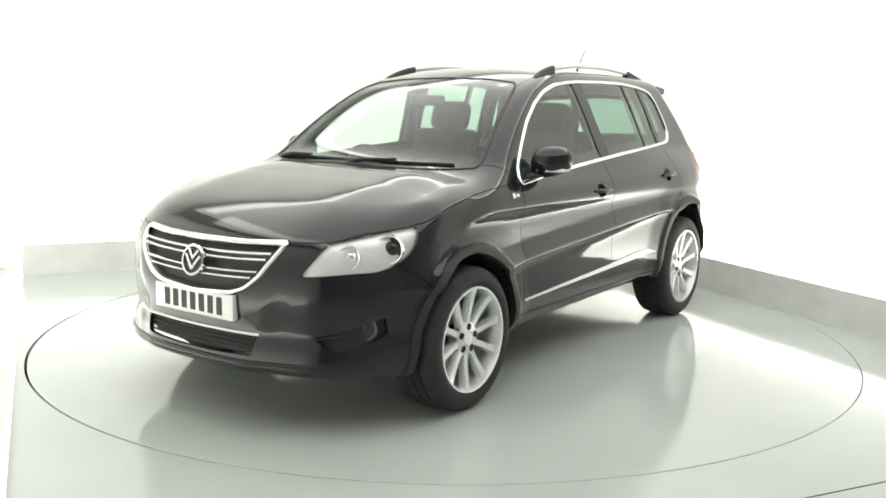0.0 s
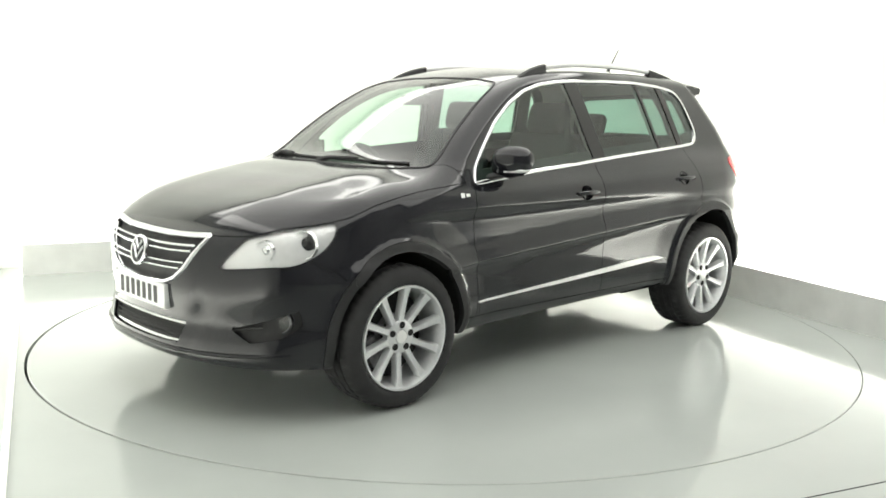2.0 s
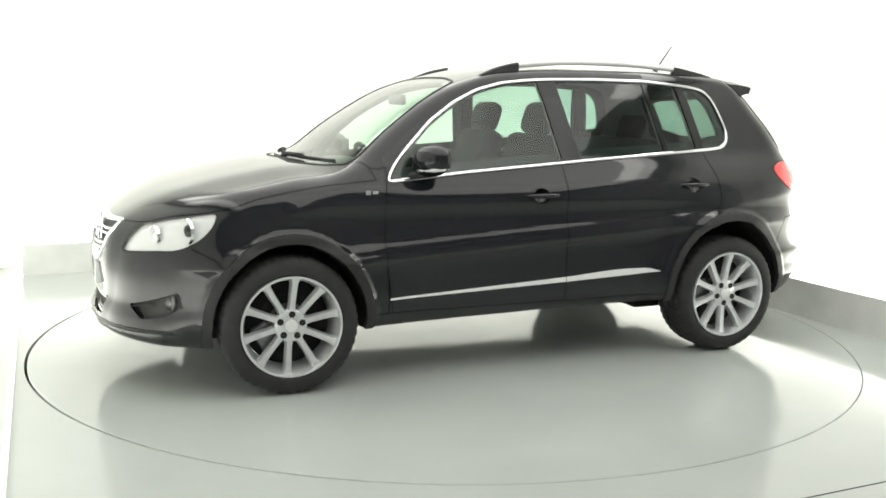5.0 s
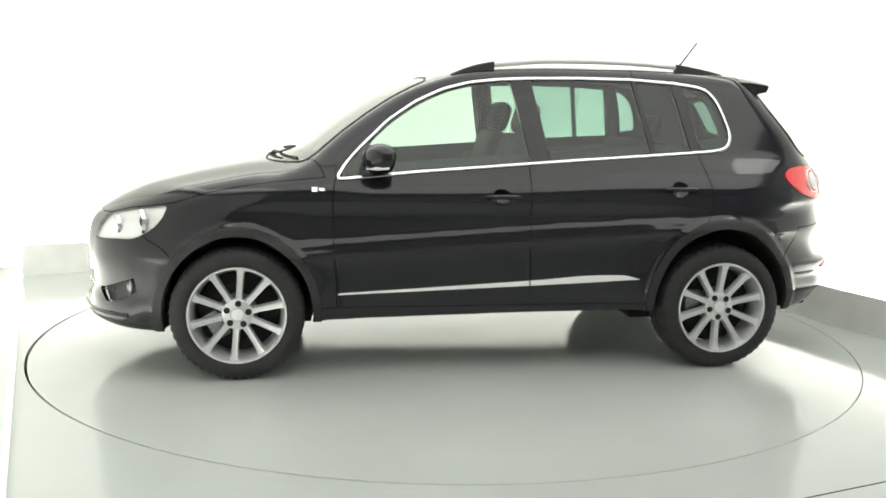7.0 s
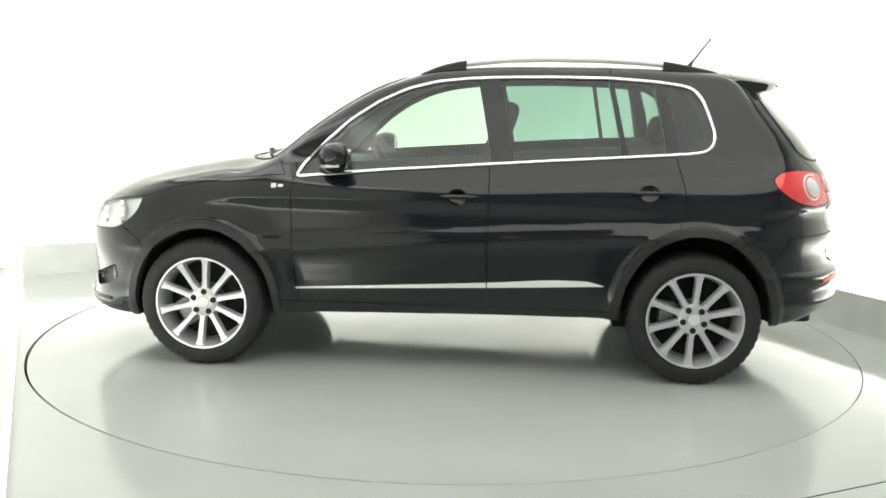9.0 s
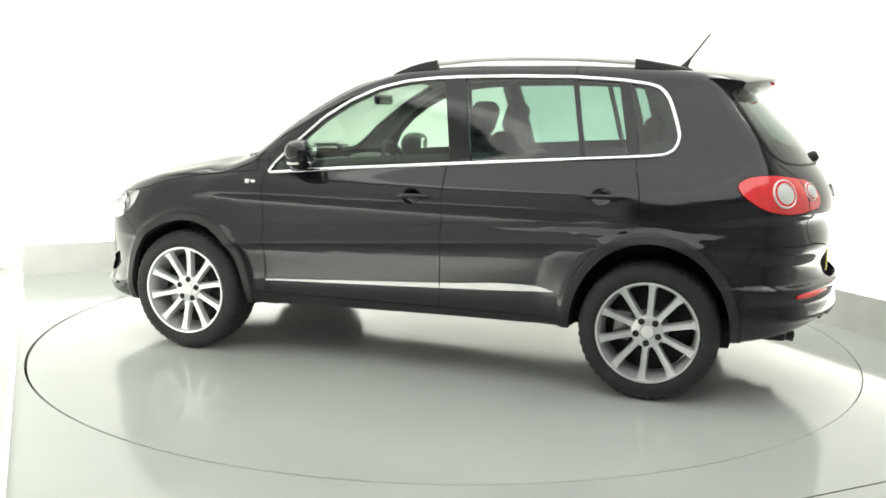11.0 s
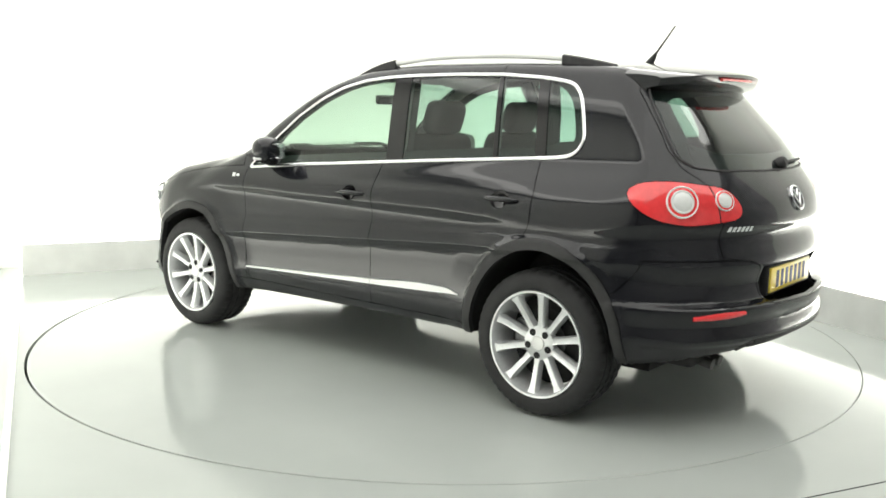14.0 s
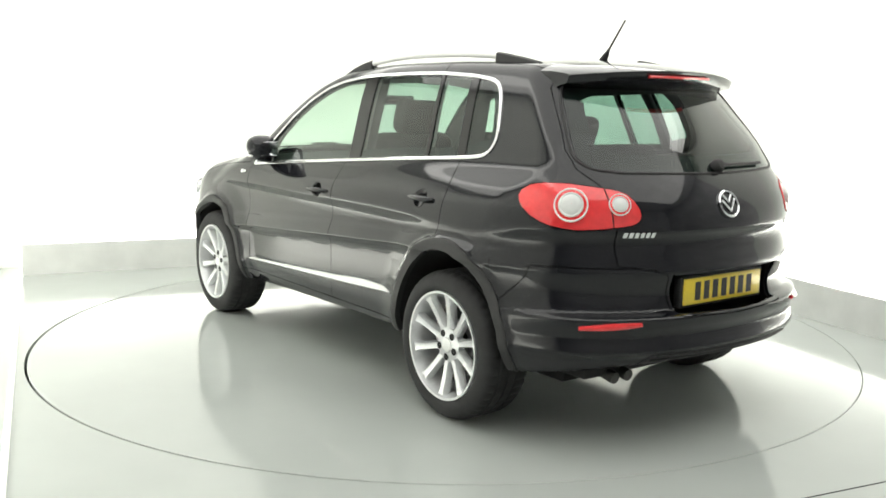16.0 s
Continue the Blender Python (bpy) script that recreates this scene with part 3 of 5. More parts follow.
def regions():
    """Named cuts of the body: name, signed field, and where it applies; the first that holds wins."""
    def side(P, N):
        return (np.abs(N[:, 1]) > 0.30) & (np.abs(P[:, 1]) > 0.45)

    def wheel(P):
        return arch_radius(P[:, 0], P[:, 2])

    def band(x0, z0, x1, z1, half):
        def f(P, N):
            t = (P[:, 2] - z0) / (z1 - z0)
            return np.abs(P[:, 0] - x0 - t * (x1 - x0)) - half
        return f

    def inside_window(f):
        return lambda P, N: np.maximum(f(P, N), outline(WINDOW, P[:, 0], P[:, 2]))

    def lamp(pts, sign):
        return lambda P, N: outline(pts, oblique(P, sign), P[:, 2])
    low = lambda P, N: P[:, 2] < 0.62
    cowl = lambda P: 1.165 - 0.43 * P[:, 1] ** 2
    return [
        ("arch_void", lambda P, N: wheel(P) - 0.400, lambda P, N: np.abs(P[:, 1]) > 0.5),
        ("under_void", lambda P, N: np.maximum(P[:, 2] - 0.345, N[:, 2] + 0.80), lambda P, N: P[:, 2] < 0.36),
        ("pillar_trim", inside_window(band(-0.295, 1.12, -0.205, 1.56, 0.058)), side),
        ("pillar_trim_rear", inside_window(band(-1.185, 1.17, -1.10, 1.56, 0.030)), side),
        ("window_bar", inside_window(band(-0.925, 1.20, -0.860, 1.52, 0.013)), side),
        ("front_door_glass", inside_window(lambda P, N: -0.24 - P[:, 0]), side),
        ("rear_door_glass", inside_window(lambda P, N: -1.14 - P[:, 0] + (P[:, 2] - 1.36) * -0.2), side),
        ("quarter_glass", inside_window(lambda P, N: P[:, 0]), side),
        ("windscreen", lambda P, N: outline(SCREEN, P[:, 1], P[:, 2]), lambda P, N: (P[:, 0] > -0.1) & (N[:, 0] > 0.18) & (P[:, 2] > 1.06)),
        ("rear_window", lambda P, N: outline(BACKLIGHT, P[:, 1], P[:, 2]), lambda P, N: (P[:, 0] < -1.4) & (N[:, 0] < -0.25)),
        ("headlamp", lamp(smooth_loop(HEADLAMP, 70, 3).tolist(), 1), lambda P, N: P[:, 0] > 1.5),
        ("tail_lamp", lamp(smooth_loop(TAILLAMP, 70, 7).tolist(), -1), lambda P, N: P[:, 0] < -1.5),
        ("grille", lambda P, N: outline(GRILLE, P[:, 1], P[:, 2]), lambda P, N: P[:, 0] > 1.9),
        ("lower_intake", lambda P, N: outline(INTAKE, P[:, 1], P[:, 2]), lambda P, N: P[:, 0] > 1.9),
        ("fog_bay", lamp(FOGBAY, 1), lambda P, N: (P[:, 0] > 1.6) & low(P, N)),
        ("plate_bay", lambda P, N: outline(PLATE_BAY, P[:, 1], P[:, 2]), lambda P, N: P[:, 0] < -1.9),
        ("handle_recess", lambda P, N: np.minimum(np.hypot((P[:, 0] - HANDLES[0][0]) / 1.25, P[:, 2] - HANDLES[0][1]), np.hypot((P[:, 0] - HANDLES[1][0]) / 1.25, P[:, 2] - HANDLES[1][1])) - 0.040, side),
        ("arch_trim", lambda P, N: wheel(P) - 0.446, lambda P, N: np.abs(P[:, 1]) > 0.6),
        ("bonnet", lambda P, N: np.maximum(curve(P[:, 0], BONNET_EDGE) - P[:, 2], cowl(P) - P[:, 0]), lambda P, N: P[:, 0] > 0.8),
        ("cowl", lambda P, N: np.maximum(np.maximum(P[:, 0] - cowl(P), 0.80 - P[:, 0]), np.maximum(np.abs(P[:, 1]) - 0.64, 1.06 - P[:, 2])), lambda P, N: (P[:, 0] > 0.85) & (N[:, 2] > 0.3)),
        ("front_bumper", lambda P, N: np.maximum(curve(P[:, 2], [(0.2, 1.60), (0.60, 1.61), (0.68, 1.66), (0.74, 1.76), (0.84, 1.80)]) - P[:, 0], P[:, 2] - 0.90), lambda P, N: P[:, 0] > 1.4),
        ("valance", lambda P, N: np.maximum(np.abs(P[:, 1]) - 0.47 + (P[:, 2] - 0.42) * 0.4, P[:, 2] - 0.43), lambda P, N: P[:, 0] < -1.8),
        ("tailgate", lambda P, N: outline(TAILGATE, P[:, 1], P[:, 2]), lambda P, N: (P[:, 0] < -1.5) & (N[:, 0] < -0.2)),
        ("rear_bumper", lambda P, N: np.maximum(P[:, 0] - curve(P[:, 2], [(0.2, -1.68), (0.6, -1.66), (0.74, -1.76), (0.8, -1.78)]), P[:, 2] - 0.778), lambda P, N: P[:, 0] < -1.5),
        ("front_door", lambda P, N: outline(FRONT_DOOR, P[:, 0], P[:, 2]), side),
        ("rear_door", lambda P, N: outline(REAR_DOOR, P[:, 0], P[:, 2]), side),
        ("roof", lambda P, N: np.maximum(np.abs(P[:, 1]) - 0.535, 1.48 - P[:, 2]), lambda P, N: (N[:, 2] > 0.5) & (P[:, 2] > 1.4)),
        ("sill", lambda P, N: np.maximum(P[:, 2] - 0.368, np.abs(P[:, 0]) - 0.93), side),
        ("front_wing", lambda P, N: 0.80 - P[:, 0], lambda P, N: P[:, 2] < 1.1),
        ("quarter_panel", lambda P, N: P[:, 0] + 0.85, lambda P, N: P[:, 2] < 5),
    ]


def normals(V):
    N = gradient(body_field, V)
    return N / (np.linalg.norm(N, axis=1)[:, None] + 1e-9)


def cut_body():
    V, T = skin(body_field, (-2.4, -1.0, 0.15), (2.4, 1.0, 1.8), 0.0203)
    todo = regions()
    N = normals(V)
    # extra rows of points along the crease of the lower doors
    for off in (-0.030, -0.018, -0.009, 0.0, 0.009, 0.020):
        phi = V[:, 2] - (0.703 - 0.064 * np.clip(V[:, 0], -1, 1)) - off
        V, T = cut(V, T, phi, (np.abs(V[:, 1]) > 0.6) & (np.abs(V[:, 0]) < 1.6))
    N = normals(V)
    for name, f, where in todo:
        V, T = cut(V, T, f(V, N), where(V, N))
        if len(V) > len(N):
            N = np.concatenate([N, normals(V[len(N):])])
    C, NC = V[T].mean(1), N[T].mean(1)
    tag = np.full(len(T), -1)
    for i, (name, f, where) in enumerate(todo):
        ok = (tag < 0) & where(C, NC) & (f(C, NC) < 0)
        tag[ok] = i
    return V, N, T, tag, [r[0] for r in todo]


def pick(V, N, T, keep):
    F = T[keep]
    used, inv = np.unique(F, return_inverse=True)
    return V[used].copy(), N[used].copy(), inv.reshape(F.shape)


def rim_of(F):
    """Directed boundary edges of a triangle set."""
    e = np.concatenate([F[:, [0, 1]], F[:, [1, 2]], F[:, [2, 0]]])
    keys = {}
    for a, b in e.tolist():
        keys[(a, b)] = keys.get((a, b), 0) + 1
    return [(a, b) for a, b in keys if (b, a) not in keys]


def panel(name, V, N, F, mat, parent, gap=0.0022, lip=0.014, proud=0.0, label=""):
    """A sheet with its edge drawn in for a shut line and turned inwards; proud lifts it off the body."""
    V = V + N * proud
    edge = rim_of(F)
    if gap:
        pull = np.zeros_like(V)
        cen = V[F].mean(1)
        for k in range(3):
            np.add.at(pull, F[:, k], cen - V[F[:, k]])
        on = np.unique(np.array(edge).ravel())
        tang = np.zeros_like(V)
        for a, b in edge:
            d = np.cross(N[a], V[b] - V[a])
            tang[a] += d
            tang[b] += d
        ln = np.linalg.norm(tang[on], axis=1)[:, None] + 1e-9
        V[on] += tang[on] / ln * gap
    n0 = len(V)
    if lip and edge:
        ring = sorted({i for e in edge for i in e})
        top = {i: n0 + k for k, i in enumerate(ring)}
        low = {i: n0 + len(ring) + k for k, i in enumerate(ring)}
        vt = V[ring]
        out = np.zeros_like(V)
        for a, b in edge:
            d = np.cross(V[b] - V[a], N[a])
            out[a] += d
            out[b] += d
        o = out[ring] / (np.linalg.norm(out[ring], axis=1)[:, None] + 1e-9)
        V = np.concatenate([V, vt, vt - N[ring] * lip])
        N = np.concatenate([N, o, o])
        F = np.concatenate([F, np.array([t for a, b in edge for t in ((top[b], top[a], low[a]), (top[b], low[a], low[b]))])])
    return mesh_object(name, V, F, mat, parent, label, normals=N)


def sided(V, F):
    """Triangle masks of the left and right halves."""
    left = V[F].mean(1)[:, 1] > 0
    return left, ~left

def bars(name, lo, hi, count, mat, parent, place, height, width, fill=0.62, label=""):
    """Plain upright bars in a row, in place of lettering; place(u, v) gives a world point in the car."""
    for k in range(count):
        a = lo + (hi - lo) * (k + 0.5 - fill / 2) / count
        b = lo + (hi - lo) * (k + 0.5 + fill / 2) / count
        bm = bmesh.new()
        q = [place(a, -height / 2), place(b, -height / 2), place(b, height / 2), place(a, height / 2)]
        d = (Vector(q[1]) - Vector(q[0])).cross(Vector(q[3]) - Vector(q[0])).normalized() * width
        lowv = [bm.verts.new(Vector(p)) for p in q]
        top = [bm.verts.new(Vector(p) + d) for p in q]
        bm.faces.new(top)
        for i in range(4):
            bm.faces.new((lowv[i], lowv[(i + 1) % 4], top[(i + 1) % 4], top[i]))
        part(name, bm, mat, parent, label)


def pointed(place, normal):
    """A pose at place whose y axis points along normal."""
    n = Vector(normal).normalized()
    up = Vector((0, 0, 1))
    x = n.cross(up).normalized()
    z = x.cross(n)
    m = Matrix((x, n, z)).transposed().to_4x4()
    return Matrix.Translation(place) @ m


def disc(bm, m, profile, n=40):
    return lathe(bm, profile, n, m, cap=False)


def emblem(name, m, r, parent):
    """A round chrome badge: a ring with plain chevrons on a black disc."""
    bm = bmesh.new()
    disc(bm, m, [(r, -0.004), (r, 0.006), (r * 0.93, 0.011), (r * 0.84, 0.008), (r * 0.83, 0.002)])
    ring = part(name, bm, CHROME, parent, "round chrome badge", True)
    bm = bmesh.new()
    disc(bm, m, [(r * 0.84, 0.001), (r * 0.4, 0.003), (0.0005, 0.0035)])
    part("badge_disc", bm, GLOSS_BLACK, ring, "", True)
    for pts in (((-0.42, 0.62), (0.0, 0.10), (0.42, 0.62)), ((-0.66, 0.30), (0.0, -0.55), (0.66, 0.30))):
        bm = bmesh.new()
        tube(bm, [m @ Vector((u * r, 0.006, v * r)) for u, v in pts], r * 0.085, 6, up=m.to_3x3() @ Vector((0, 1, 0)))
        part("badge_chevron", bm, CHROME, ring, "", True)
    return ring


def smooth_loop(pts, n=260, rounds=2):
    """Evenly spaced points along a closed outline, with its corners eased."""
    p = np.array(pts + pts[:1], float)
    d = np.concatenate([[0], np.cumsum(np.hypot(*np.diff(p, axis=0).T))])
    t = np.linspace(0, d[-1], n, endpoint=False)
    q = np.stack([np.interp(t, d, p[:, 0]), np.interp(t, d, p[:, 1])], 1)
    for _ in range(rounds):
        q = (np.roll(q, 1, 0) + 2 * q + np.roll(q, -1, 0)) / 4
    return q


def ribbon(name, pts, half, s, parent, label):
    """A raised bright strip along an outline on the car's flank."""
    q = smooth_loop(pts)
    d = np.roll(q, -1, 0) - np.roll(q, 1, 0)
    nrm = np.stack([-d[:, 1], d[:, 0]], 1) / np.linalg.norm(d, axis=1)[:, None]
    bm = bmesh.new()
    rows = []
    for off, lift in ((-1.0, -0.006), (-0.92, 0.006), (-0.4, 0.009), (0.4, 0.009), (0.92, 0.006), (1.0, -0.006)):
        r = q + nrm * half * off
        y = surface_y(r[:, 0], r[:, 1])
        rows.append([bm.verts.new((a, s * (c + lift), b)) for (a, b), c in zip(r, y)])
    for a, b in zip(rows, rows[1:]):
        for k in range(len(a)):
            j = (k + 1) % len(a)
            bm.faces.new((a[k], a[j], b[j], b[k]))
    return part(name, bm, CHROME, parent, label, True)


def build_wheel(car):
    """One wheel round the origin, its face towards +y; the rim carries the rest."""
    bm = bmesh.new()
    lathe(bm, [(0.2515, 0.050), (0.2505, 0.0620), (0.2495, 0.0635), (0.2400, 0.0625), (0.2375, 0.056), (0.232, 0.035), (0.222, 0.0), (0.215, -0.10), (0.220, -0.18), (0.245, -0.20)], 72)
    wheel = part("wheel", bm, ALLOY, car, "silver ten-spoke alloy wheel with a low black tyre", True)
    n, bm = 144, bmesh.new()
    prof = [(0.246, 0.045), (0.258, 0.061), (0.275, 0.066), (0.300, 0.063), (0.320, 0.054), (0.334, 0.042), (0.341, 0.022), (0.343, 0.004), (0.3355, 0.001), (0.3355, -0.009), (0.343, -0.012), (0.344, -0.045),
            (0.3365, -0.048), (0.3365, -0.058), (0.344, -0.061), (0.344, -0.094), (0.3365, -0.097), (0.3365, -0.107), (0.343, -0.110), (0.341, -0.155), (0.334, -0.172), (0.300, -0.195), (0.245, -0.190)]
    rings = []
    for i, (r, y) in enumerate(prof):
        row = []
        for k in range(n):
            rr = r
            if (5 <= i <= 7 or 18 <= i <= 20) and k % 3 == 0:
                rr -= 0.006
            if i in (10, 11, 14, 15) and (k + i // 2) % 4 == 0:
                rr -= 0.004
            row.append(bm.verts.new((rr * math.cos(2 * math.pi * k / n), y, rr * math.sin(2 * math.pi * k / n))))
        rings.append(row)
    for a, b in zip(rings, rings[1:]):
        for k in range(n):
            bm.faces.new((a[k], a[(k + 1) % n], b[(k + 1) % n], b[k]))
    part("tyre", bm, RUBBER, wheel, "black low-profile tyre with grooved tread", True)
    # spokes
    for k in range(10):
        ang = math.pi / 2 + k * math.pi / 5
        bm = bmesh.new()
        rows = []
        for s in range(8):
            t = s / 7
            r = 0.050 + t * 0.190
            half = 0.0135 + 0.0035 * t + 0.010 * max(0, (t - 0.82) / 0.18) ** 2 + 0.008 * max(0, (0.25 - t) / 0.25)
            y = 0.022 + 0.026 * t - 0.004 * math.sin(t * math.pi)
            rows.append([bm.verts.new((r, y + dy, w * half)) for w, dy in ((-1.25, -0.036), (-1.0, -0.006), (-0.80, 0.0), (0, -0.002), (0.80, 0.0), (1.0, -0.006), (1.25, -0.036))])
        for a, b in zip(rows, rows[1:]):
            for j in range(6):
                bm.faces.new((a[j], a[j + 1], b[j + 1], b[j]))
        bmesh.ops.transform(bm, matrix=Matrix.Rotation(-ang, 4, "Y"), verts=bm.verts)
        part("spoke", bm, ALLOY, wheel, "", True)
    bm = bmesh.new()
    lathe(bm, [(0.082, -0.01), (0.080, 0.020), (0.070, 0.027), (0.036, 0.029), (0.034, 0.026)], 40)
    part("hub", bm, ALLOY, wheel, "", True)
    cap = Matrix.Translation((0, 0.027, 0))
    bm = bmesh.new()
    disc(bm, cap, [(0.033, 0.0), (0.031, 0.005), (0.022, 0.007), (0.0005, 0.008)], 28)
    part("hub_cap", bm, SATIN, wheel, "silver hub cap", True)
    # raised near-black discs; the bolt holes' shade is put into their colour
    for k in range(5):
        a = math.pi / 2 + math.pi / 5 + k * 2 * math.pi / 5
        bm = bmesh.new()
        disc(bm, Matrix.Translation((0.057 * math.cos(a), 0.026, 0.057 * math.sin(a))), [(0.0165, 0.0), (0.0165, 0.004), (0.012, 0.0046), (0.0115, 0.0038), (0.0005, 0.0038)], 14)
        part("bolt_hole_disc", bm, DARK, wheel, "", True)
    bm = bmesh.new()
    lathe(bm, [(0.06, -0.055), (0.156, -0.055), (0.156, -0.080), (0.06, -0.080)], 48)
    part("brake_disc", bm, STEEL, wheel, "grey steel brake disc", True)
    bm = bmesh.new()
    block(bm, 0.085, 0.175, -0.105, -0.032, -0.075, 0.075, 0.015)
    part("brake_caliper", bm, STEEL, wheel, "", True)
    bm = bmesh.new()
    lathe(bm, [(0.10, -0.052), (0.152, -0.052), (0.214, -0.085)], 36)
    part("backplate", bm, DARK, wheel)
    return wheel


def round_box(x0, x1, y0, y1, z0, z1, r, m=None, seg=3):
    bm = bmesh.new()
    block(bm, x0, x1, y0, y1, z0, z1, r, seg, m)
    return bm


def build_interior(car):
    # seats
    def seat(x, y, rear=False):
        w = 0.25
        m = Matrix.Translation((x, y, 0.0))
        base = part("seat", round_box(-0.26, 0.27, -w, w, 0.50, 0.68, 0.06, m), SEAT, car, "dark grey cloth seat", True)
        lean = m @ Matrix.Translation((-0.24, 0, 0.62)) @ Matrix.Rotation(radians(-17), 4, "Y")
        part("backrest", round_box(-0.07, 0.07, -w, w, 0.0, 0.67, 0.06, lean), SEAT, base, "", True)
        for s in (-1, 1):
            part("bolster", round_box(-0.05, 0.11, s * w - 0.045, s * w + 0.045, 0.06, 0.50, 0.04, lean), SEAT, base, "", True)
        part("headrest", round_box(-0.05, 0.06, -0.145, 0.145, 0.665, 0.86, 0.055, lean), SEAT, base, "", True)
        for s in (-1, 1):
            bm = bmesh.new()
            tube(bm, [lean @ Vector((0, s * 0.06, 0.60)), lean @ Vector((0, s * 0.06, 0.70))], 0.007, 8)
            part("headrest_post", bm, CHROME, base, "", True)
    seat(0.16, 0.37), seat(0.16, -0.37)
    bench = part("rear_seat", round_box(-0.98, -0.45, -0.62, 0.62, 0.50, 0.70, 0.06), SEAT, car, "dark grey cloth rear bench", True)
    lean = Matrix.Translation((-0.95, 0, 0.64)) @ Matrix.Rotation(radians(-20), 4, "Y")
    part("backrest", round_box(-0.07, 0.07, -0.62, 0.62, 0.0, 0.62, 0.06, lean), SEAT, bench, "", True)
    for y in (-0.40, 0.0, 0.40):
        part("headrest", round_box(-0.045, 0.05, -0.12, 0.12, 0.61, 0.78 if y else 0.72, 0.045, lean), SEAT, bench, "", True)
    # dashboard, wheel, mirror, floor
    dash = bmesh.new()
    block(dash, 0.60, 1.12, -0.70, 0.70, 0.72, 1.045, 0.07, 3)
    part("dashboard", dash, TRIM_GREY, car, "dark grey moulded dashboard", True)
    bm = bmesh.new()
    m = Matrix.Translation((0.50, -0.37, 1.00)) @ Matrix.Rotation(radians(25), 4, "Y")
    tube(bm, [m @ Vector((0, 0.185 * math.cos(a), 0.185 * math.sin(a))) for a in [2 * math.pi * k / 36 for k in range(36)]], 0.016, 10, True, up=(1, 0, 0.3))
    rim = part("steering_wheel", bm, SEAT, car, "black three-spoke steering wheel", True)
    for a in (0, math.pi, -math.pi / 2):
        bm = bmesh.new()
        tube(bm, [m @ Vector((0.01, 0.03 * math.cos(a), 0.03 * math.sin(a))), m @ Vector((0, 0.18 * math.cos(a), 0.18 * math.sin(a)))], 0.018, 8)
        part("wheel_spoke", bm, TRIM_GREY, rim, "", True)
    bm = bmesh.new()
    lathe(bm, [(0.0005, 0.03), (0.05, 0.028), (0.07, 0.0), (0.05, -0.05)], 24, m @ Matrix.Rotation(radians(90), 4, "Z"))
    part("airbag_cover", bm, SEAT, rim, "", True)
    part("binnacle", round_box(0.60, 0.80, -0.52, -0.22, 1.02, 1.09, 0.03), TRIM_GREY, car, "", True)
    part("interior_mirror", round_box(0.44, 0.475, -0.12, 0.12, 1.415, 1.475, 0.015), GLOSS_BLACK, car, "black interior mirror", True)
    part("cabin_floor", round_box(-1.85, 1.15, -0.62, 0.62, 0.40, 0.44, 0.01), DARK, car, "", False)
    part("load_cover", round_box(-1.85, -1.18, -0.62, 0.62, 1.02, 1.04, 0.008), SEAT, car, "black load cover", False)
    part("centre_console", round_box(-0.05, 0.70, -0.11, 0.11, 0.44, 0.78, 0.04), TRIM_GREY, car, "", True)
    # inner pillars between the side windows
    for s in (-1, 1):
        bm = bmesh.new()
        tube(bm, [(-0.30, s * 0.72, 1.10), (-0.265, s * 0.635, 1.35), (-0.22, s * 0.545, 1.57)], 0.05, 10, flat=0.5)
        part("inner_pillar", bm, SEAT, car, "dark grey pillar trim", True)
        bm = bmesh.new()
        tube(bm, [(-0.225, s * 0.585, 1.50), (-0.20, s * 0.60, 1.0), (-0.15, s * 0.62, 0.6)], 0.018, 6, flat=0.3)
        part("seat_belt", bm, SEAT, car, "dark seat belt", True)
        bm = bmesh.new()
        tube(bm, [(-1.20, s * 0.69, 1.18), (-1.16, s * 0.62, 1.38), (-1.10, s * 0.545, 1.55)], 0.045, 10, flat=0.5)
        part("inner_pillar", bm, SEAT, car, "dark grey pillar trim", True)


def inner_frame(name, loop, inset, place, mat, parent, label, thick=0.02):
    """A trim frame along the inside of a window's outline; place(a, b, depth) gives the car's point."""
    q = smooth_loop(loop, 150)
    d = np.roll(q, -1, 0) - np.roll(q, 1, 0)
    nrm = np.stack([-d[:, 1], d[:, 0]], 1) / np.linalg.norm(d, axis=1)[:, None]
    if (nrm * (q - q.mean(0))).sum() > 0:
        nrm = -nrm
    w = inset(q)[:, None]
    bm = bmesh.new()
    rows = []
    for off, depth in ((-0.012, 0.012), (1.0, 0.014), (1.0, 0.014 + thick), (-0.012, 0.020 + thick)):
        p = q + nrm * (w * off if off > 0 else off)
        rows.append([bm.verts.new(c) for c in place(p[:, 0], p[:, 1], depth)])
    for a, b in zip(rows, rows[1:] + rows[:1]):
        for k in range(len(a)):
            j = (k + 1) % len(a)
            bm.faces.new((a[k], a[j], b[j], b[k]))
    return part(name, bm, mat, parent, label, True)


